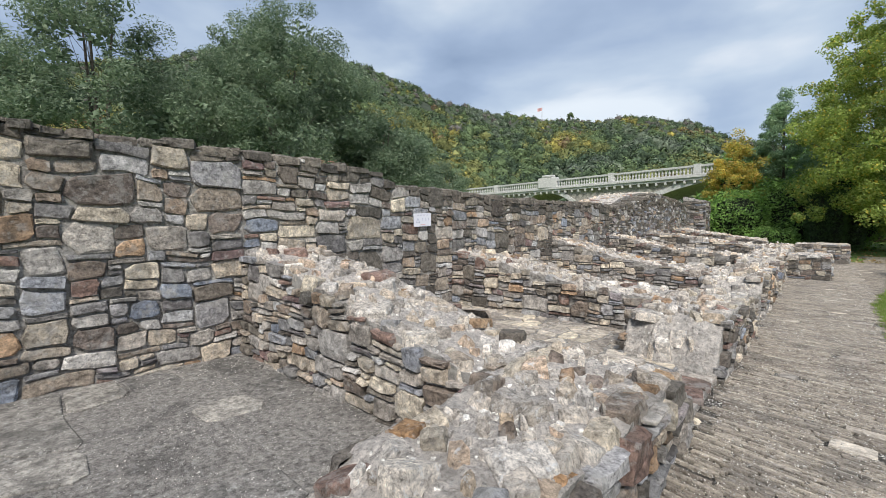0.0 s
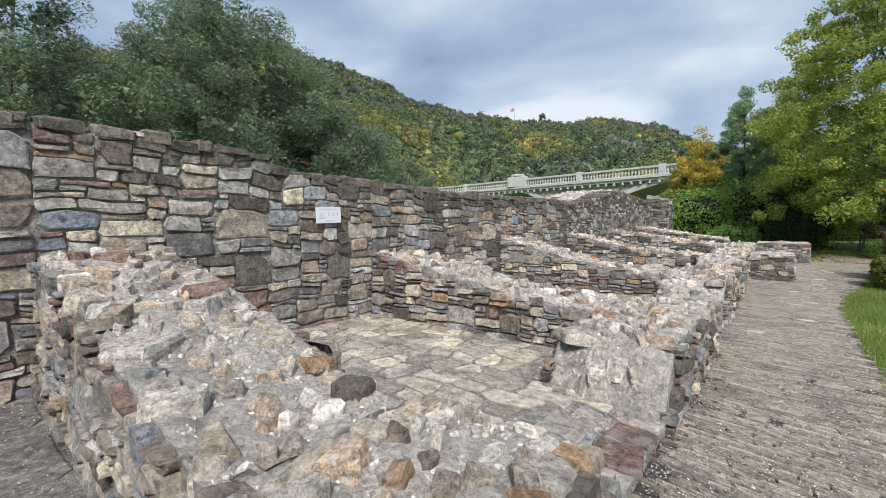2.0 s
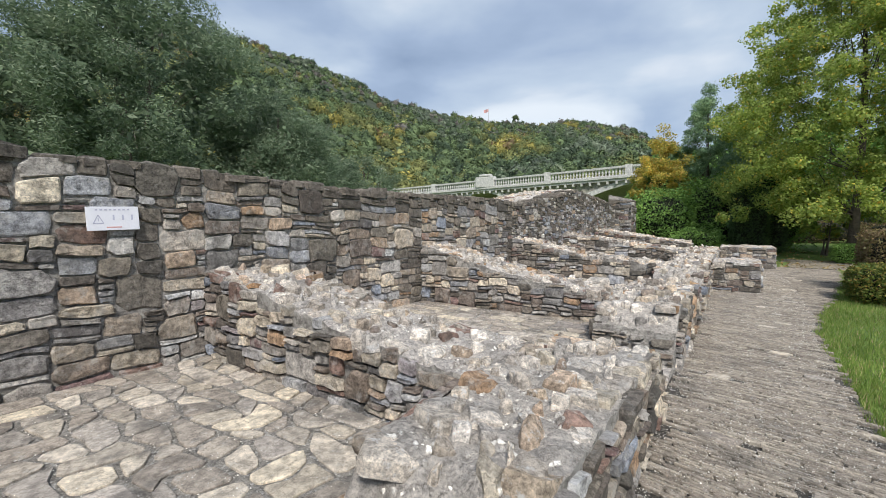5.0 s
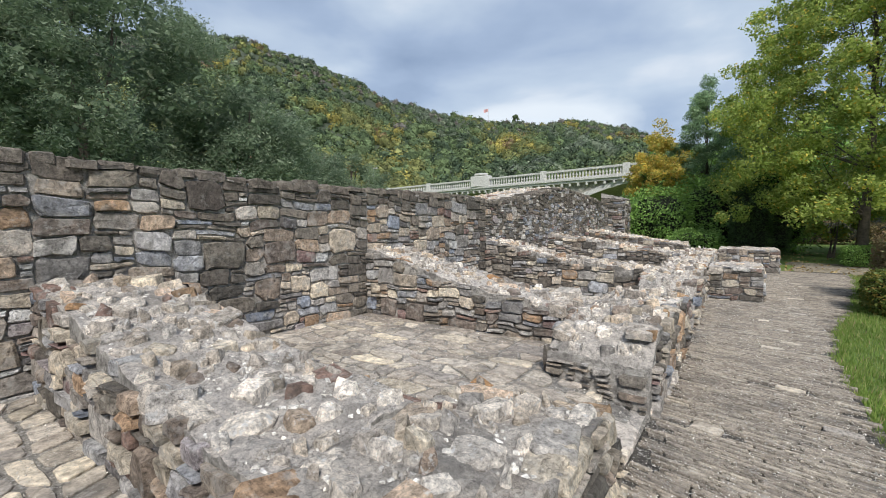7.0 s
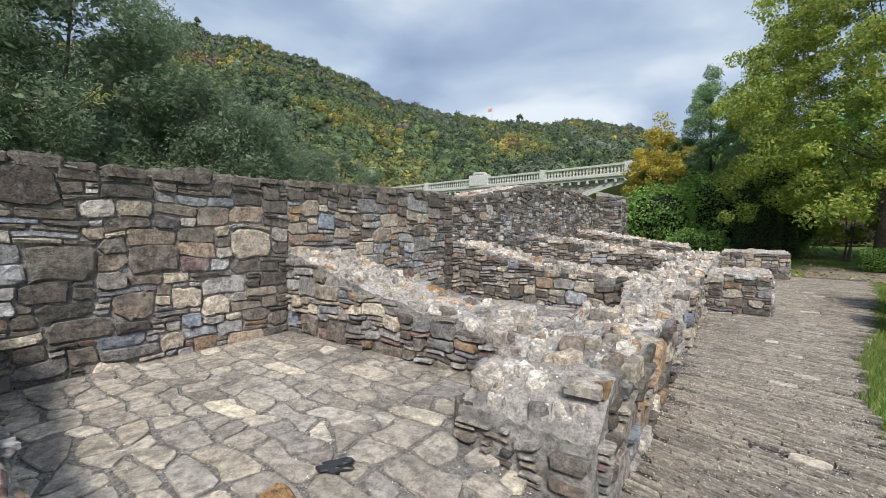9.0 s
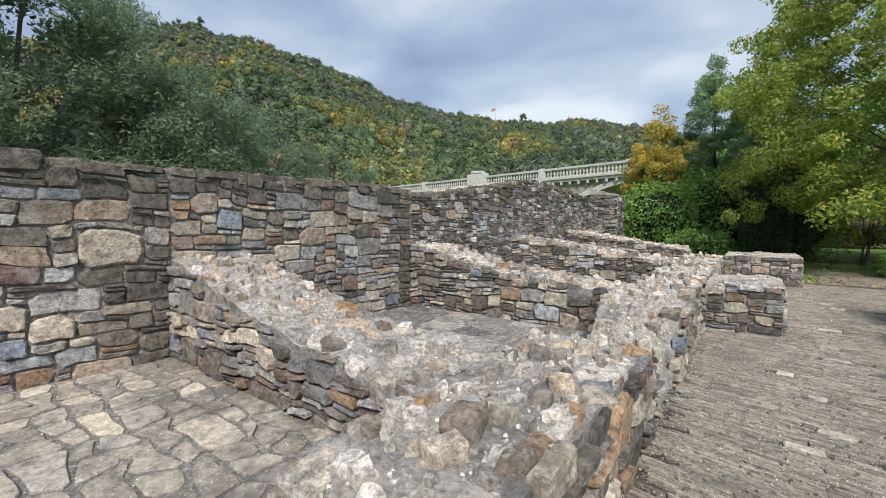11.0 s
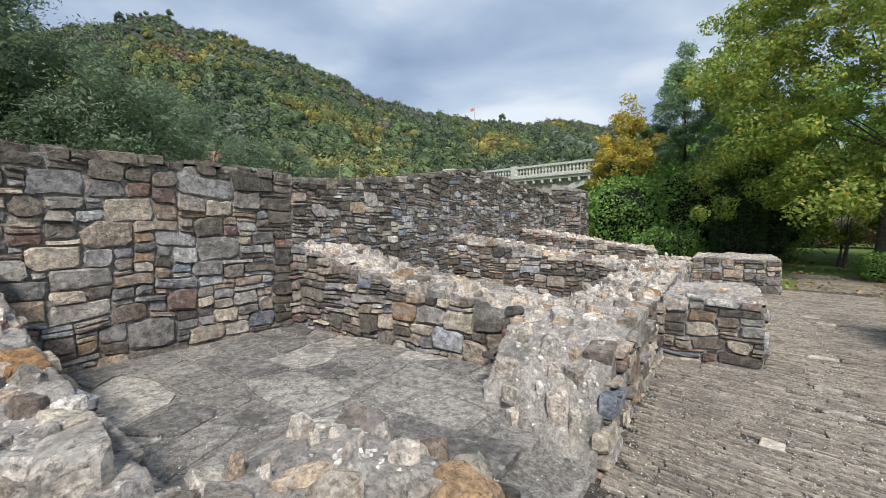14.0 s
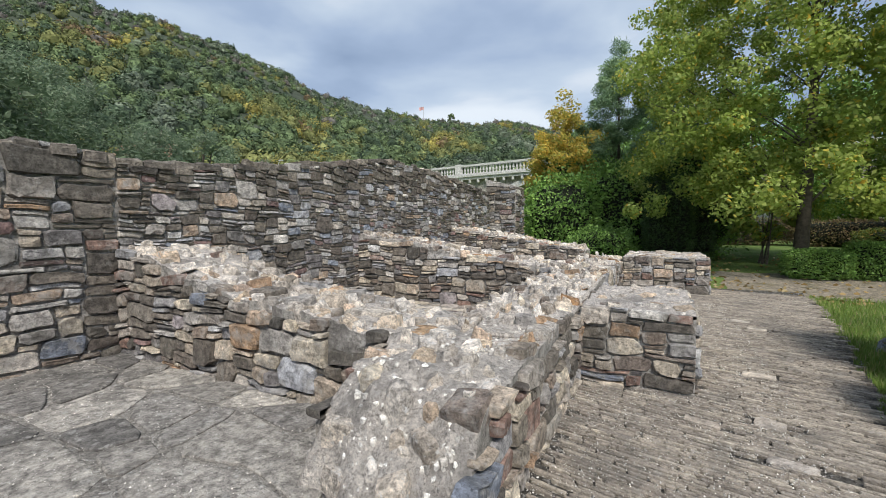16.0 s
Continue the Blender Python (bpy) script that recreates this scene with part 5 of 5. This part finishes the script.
bridge = tagged(new("bridge"), "long pale stone arch bridge with white balustrade", "bridge")
xs = sorted(set([round(v, 3) for v in np.arange(-78, 34, 0.5)] + [round(c + s * (h - e), 3) for c, h, _, _ in ARCHES for s in (-1, 1) for e in (-0.001, 0.001)]))
v, f = [], []
for x in xs:
    z = soffit(x)
    v += [on_bridge(x, z, 0), on_bridge(x, 6.75 + 0.0, 0), on_bridge(x, 6.75, -7), on_bridge(x, z, -7)]
for i in range(len(xs) - 1):
    a, b = i * 4, i * 4 + 4
    f += [(a, b, b + 1, a + 1), (a + 1, b + 1, b + 2, a + 2), (a + 2, b + 2, b + 3, a + 3), (a + 3, b + 3, b, a)]
part("spandrel_wall", mesh_of("spandrel_wall", v, f, m_ashlar), None, bridge)
for c, half, crown, R in ARCHES:
    v, f = [], []
    n = 28
    for i in range(n + 1):
        x = c - half + 2 * half * i / n
        z = crown - (R - math.sqrt(max(0, R * R - (x - c) ** 2)))
        nx, nz = (x - c) / R, math.sqrt(max(0, 1 - ((x - c) / R) ** 2))
        for w, o in ((0.02, 0.14), (0.55, 0.14), (0.55, 0.0), (0.02, -0.5)):
            v.append(on_bridge(x + nx * w, min(6.74, z + nz * w), o))
    for i in range(n):
        a, b = i * 4, i * 4 + 4
        f += [(a, b, b + 1, a + 1), (a + 1, b + 1, b + 2, a + 2), (a + 3, b + 3, b, a)]
    part("arch_ring", mesh_of("arch_ring", v, f, m_bridge), None, bridge)


def bridge_beam(name, z0, z1, o0, o1, x0=-78, x1=34):
    c = [on_bridge(x, z, o) for x in (x0, x1) for o, z in ((o0, z0), (o1, z0), (o1, z1), (o0, z1))]
    return part(name, mesh_of(name, c, [(0, 1, 5, 4), (1, 2, 6, 5), (2, 3, 7, 6), (3, 0, 4, 7), (0, 3, 2, 1), (4, 5, 6, 7)], m_bridge), None, bridge)


bridge_beam("deck", 6.74, 7.0, -7.4, 0.45)
bridge_beam("cornice", 7.0, 7.22, -0.1, 0.6)
bridge_beam("bottom_rail", 7.22, 7.36, 0.1, 0.42)
bridge_beam("hand_rail", 8.06, 8.26, 0.06, 0.46)
bridge_beam("far_parapet", 7.0, 8.2, -7.4, -7.1)
bv, bf = [], []
prof = [(0.07, 0), (0.1, 0.06), (0.06, 0.14), (0.12, 0.3), (0.07, 0.52), (0.06, 0.6), (0.1, 0.66), (0.1, 0.72)]
for r, z in prof:
    bv += [(r * math.cos(6.2832 * i / 6), r * math.sin(6.2832 * i / 6), z) for i in range(6)]
for k in range(len(prof) - 1):
    bf += [(k * 6 + i, k * 6 + (i + 1) % 6, (k + 1) * 6 + (i + 1) % 6, (k + 1) * 6 + i) for i in range(6)]
baluster_mesh = mesh_of("baluster", bv, bf, m_bridge)
x = -5.0
while x > -68:
    p = on_bridge(x, 7.35, 0.26)
    part("baluster", baluster_mesh, None, bridge, matrix=Matrix.Translation(p))
    x -= 0.36
bracket = bpy.data.meshes.new("bracket")
bb = box_bm(-0.12, 0.12, -0.25, 0.25, -0.35, 0.0, 0.04)
bb.to_mesh(bracket)
bb.free()
bracket.materials.append(m_bridge)
x = -5.0
while x > -66:
    part("bracket", bracket, None, bridge, matrix=Matrix.Translation(on_bridge(x, 6.74, 0.2)))
    x -= 0.95
for x in (-9.5, -18.7, -37.0, -46.0, -55.0):
    p = on_bridge(x, 7.22, 0.26)
    part("post", box_bm(p.x - 0.35, p.x + 0.35, p.y - 0.24, p.y + 0.24, 7.22, 8.36, 0.03), m_bridge, bridge)
p = on_bridge(-27.6, 7.2, 0.26)
part("pylon", box_bm(p.x - 1.4, p.x + 1.4, p.y - 0.4, p.y + 0.4, 7.22, 8.6, 0.06), m_bridge, bridge)
part("pylon_cap", box_bm(p.x - 0.85, p.x + 0.85, p.y - 0.42, p.y + 0.42, 8.6, 8.95, 0.1), m_bridge, bridge)
lamp = tagged(new("street_lamp"), "tall thin grey street lamp on the bridge", "street lamp")
lamp.location = on_bridge(-50.8, 7.0, -0.6)
part("pole", mesh_of("pole", *tube([Vector((0, 0, 0)), Vector((0, 0, 4.6)), Vector((0.3, 0, 5.0))], [0.1, 0.06, 0.05]), m_lampgrey, True), None, lamp)
part("lamp_head", box_bm(0.1, 0.9, -0.15, 0.15, 4.95, 5.1, 0.04), m_bridge, lamp)
# rough ruined masonry that slopes up behind the back wall
rng_ = random.Random(3)
w = core("wall_ruin_behind", -8.4, -6.6, 17.0, 24.0, 0.2, lambda x, y: float(np.interp(y, [17, 19, 21.5, 24], [2.4, 2.95, 3.35, 3.5])), "pale rubble top of a ruined wall behind", m_cap, step=0.12)
wall_jobs.append((w, top_stones(-8.4, -6.6, 17.0, 24.0, lambda x, y: float(np.interp(y, [17, 19, 21.5, 24], [2.4, 2.95, 3.35, 3.5])), rng_, density=0.7, size=(0.2, 0.5)), 200))

# ---------------------------------------------------------------- small things
sign = tagged(new("warning_sign"), "white laminated warning sign with faded print on the wall", "sign")
sign.matrix_world = pose(-5.13, 5.07, 1.715, 90, 0, 90) @ pose(0, 0, 0, 0, 0, 2.5)
part("panel", box_bm(-0.21, 0.21, -0.115, 0.115, -0.012, 0.004, 0.003), m_sign, sign)


def bar(x, y, w, h, mt, name="print_line"):
    part(name, box_bm(x - w / 2, x + w / 2, y - h / 2, y + h / 2, 0.004, 0.0052), mt, sign)


for k in range(8):
    bar(-0.13 + k * 0.036, 0.085, 0.02, 0.014, m_ink)
bar(0.0, -0.085, 0.12, 0.012, m_ink_red)
for k in range(3):
    bar(0.0 + k * 0.075, 0.01, 0.014, 0.05, m_ink)
tri = bmesh.new()
for (ax, ay), (bx, by) in (((-0.16, -0.045), (-0.08, -0.045)), ((-0.08, -0.045), (-0.12, 0.035)), ((-0.12, 0.035), (-0.16, -0.045))):
    d = Vector((bx - ax, by - ay, 0)).normalized()
    nn = Vector((-d.y, d.x, 0)) * 0.004
    q = [tri.verts.new((px + s * nn.x, py + s * nn.y, 0.0055)) for (px, py), s in (((ax, ay), -1), ((bx, by), -1), ((bx, by), 1), ((ax, ay), 1))]
    tri.faces.new(q)
part("warning_triangle", tri, m_ink, sign)
bar(-0.12, -0.01, 0.006, 0.03, m_ink)

rag = bmesh.new()
bmesh.ops.create_icosphere(rag, subdivisions=3, radius=1.0)
for v in rag.verts:
    k = 1 + 0.6 * noise.noise(v.co * 1.7) + 0.25 * noise.noise(v.co * 5)
    v.co = (v.co.x * 0.11 * k, v.co.y * 0.05 * k, max(-0.02, v.co.z * 0.035 * k + 0.02))
rag_me = bpy.data.meshes.new("rag")
rag.to_mesh(rag_me)
rag.free()
rag_me.materials.append(m_black)
rag_ob = tagged(new("crumpled_bag", rag_me), "crumpled black plastic bag lying on the flagstones", "litter")
rag_ob.matrix_world = pose(-1.95, 8.19, 0.212, 0, 0, 55)


def loose(at, size, material, label, spin, seed):
    v, f = (BLOCKS if seed % 2 else LUMPS)[seed % 24]
    ob = tagged(new("loose_stone", mesh_of("loose_stone", v, f, material)), label, "stone")
    ob.matrix_world = Matrix.Translation(at) @ Matrix.Rotation(spin, 4, "Z") @ Matrix.Diagonal((*size, 1))
    return ob


loose((-1.85, 2.88, 0.66), (0.22, 0.17, 0.05), m_dark, "dark squared stone block on the wall top", 0.4, 3)
loose((-2.05, 10.76, 0.7), (0.32, 0.2, 0.08), m_cool, "grey flat squared stone block on the wall top", -0.2, 5)
loose((-4.0, 2.55, 0.03 + 1.0), (0.4, 0.3, 0.07), m_pale, "pale flat stone slab on the wall top", 0.2, 7)
loose((-1.60, 9.02, 0.36), (0.16, 0.14, 0.09), m_dark, "dark stone block at the doorway corner", 0.1, 9)
loose((-1.4, 7.3, 0.57), (0.4, 0.26, 0.06), m_pale, "long pale stone on the wall top", 0.5, 8)
loose((2.3, 18.1, 0.18), (0.2, 0.16, 0.14), m_cool, "rounded grey field stone beside the path", 0.3, 10)

loose((-3.08, 14.16, 0.97), (0.26, 0.2, 0.05), m_dark, "flat brown stone block on the edge of the wall top", 0.1, 11)
loose((-2.72, 14.14, 0.93), (0.3, 0.18, 0.05), m_warm, "flat tan stone block on the edge of the wall top", -0.1, 13)

# grit and crumbs of mortar on the path and the floors
rng = np.random.RandomState(21)
n = 90000
px, py = rng.uniform(-0.7, 1.0, n), rng.uniform(-1, 20, n)
pz = np.array([rise(y) for y in py]) + rng.uniform(0.0, 0.016, n)
pz[px > np.array([edge_of_path(y) - 0.06 for y in py])] = -0.5
k = rng.rand(n) < 0.35
px[k] = rng.uniform(-5.1, -0.8, k.sum())
py[k] = rng.uniform(-1, 14, k.sum())
room = np.zeros(n)
for y0, y1, z in ROOM_FLOOR:
    room[(py > y0) & (py < y1)] = z + 0.012
pz[k] = np.where(room[k] > 0, room[k] - np.maximum(0.0, (px[k] + 1.5) / 0.8) * (room[k] - 0.03), -0.5)
s = (0.003 + 0.006 * rng.uniform(0, 1, n) ** 2)[:, None]
c = np.stack([px, py, pz], axis=1)
t = [c + s * np.array(o) * rng.uniform(0.6, 1.2, (n, 3)) for o in ((1, 0, 0), (-0.5, 0.87, 0), (-0.5, -0.87, 0), (0, 0, 1.1))]
tri_ = np.stack([t[0], t[1], t[3], t[1], t[2], t[3], t[2], t[0], t[3]], axis=1).reshape(-1, 3)
tagged(new("grit", quads_of("grit", tri_, m_crumb, 3)), "pale grit and mortar crumbs on the paving", "gravel", kind="stuff")


# ---------------------------------------------------------------- single stones of walls, floors and pavement
for w, st, limit in wall_jobs:
    lay(w, st, limit)

for k, (fl, cells, z, rng) in enumerate(floor_jobs):
    for poly in cells:
        if k == 0 and rng.random() < 0.4:
            continue
        v, f, at = flag_mesh(poly, z, rng)
        cx = at[0]
        drop = max(0.0, (cx + 1.5) / 0.8) * (z - 0.03)
        part("flagstone", mesh_of("flagstone", v, f, m_flag_dark if k in (0, 3) else m_flag), None, fl, matrix=pose(at[0], at[1], at[2] - drop))

# the path: long thin stones on edge, across the walk and a little askew
rng = random.Random(77)
strips, slabs = [], []
SKEW = -0.2
along, across = Vector((1, SKEW, 0)).normalized(), Vector((-SKEW, 1, 0)).normalized()


def on_path(cx, cy, L):
    return cy < 21.7 and cx + L * 0.3 < edge_of_path(cy) and cx - L * 0.35 > -0.72 and not (cx < 0.32 and 15.7 < cy < 17.5) and not (cx < 0.88 and cy > 20.9)


for _ in range(46):
    cx, cy = rng.uniform(-0.5, 1.2), rng.uniform(-1.5, 20.5)
    L, d = rng.uniform(0.13, 0.26), rng.uniform(0.1, 0.17)
    if on_path(cx, cy, L + 0.1) and all(abs(cx - a) > 0.4 or abs(cy - b) > 0.35 for a, b, *_ in slabs):
        slabs.append((cx, cy, L, d))
        strips.append(("paver", m_flag, frame_matrix((cx, cy, rise(cy) - 0.006), along, across, (0, 0, 1), L, d, 0.024, rng.uniform(-0.08, 0.08)), cy))
y = -3.0
while y < 21.8:
    w = rng.uniform(0.03, 0.043)
    x = -0.9 - rng.uniform(0, 0.3)
    while x < 2.6:
        L = rng.uniform(0.1, 0.42)
        cx, cy = x + L / 2, y + SKEW * (x + L / 2)
        if on_path(cx, cy, L) and not any(abs(cx - a) < (L + c) * 0.5 - 0.03 and abs(cy - b) < (w + d) * 0.5 - 0.012 for a, b, c, d in slabs):
            strips.append(("strip", m_pave, frame_matrix((cx, cy, rise(cy) - 0.008 + rng.uniform(-0.002, 0.002)), along, across, (0, 0, 1),
                                                         L - 0.012, w - 0.011, rng.uniform(0.018, 0.024), rng.uniform(-0.012, 0.012)), cy))
        x += L
    y += w
strips.sort(key=lambda s: abs(s[3] - 6.0))
lay(pavement, [s[:3] for s in strips], 300, "paving_stone")
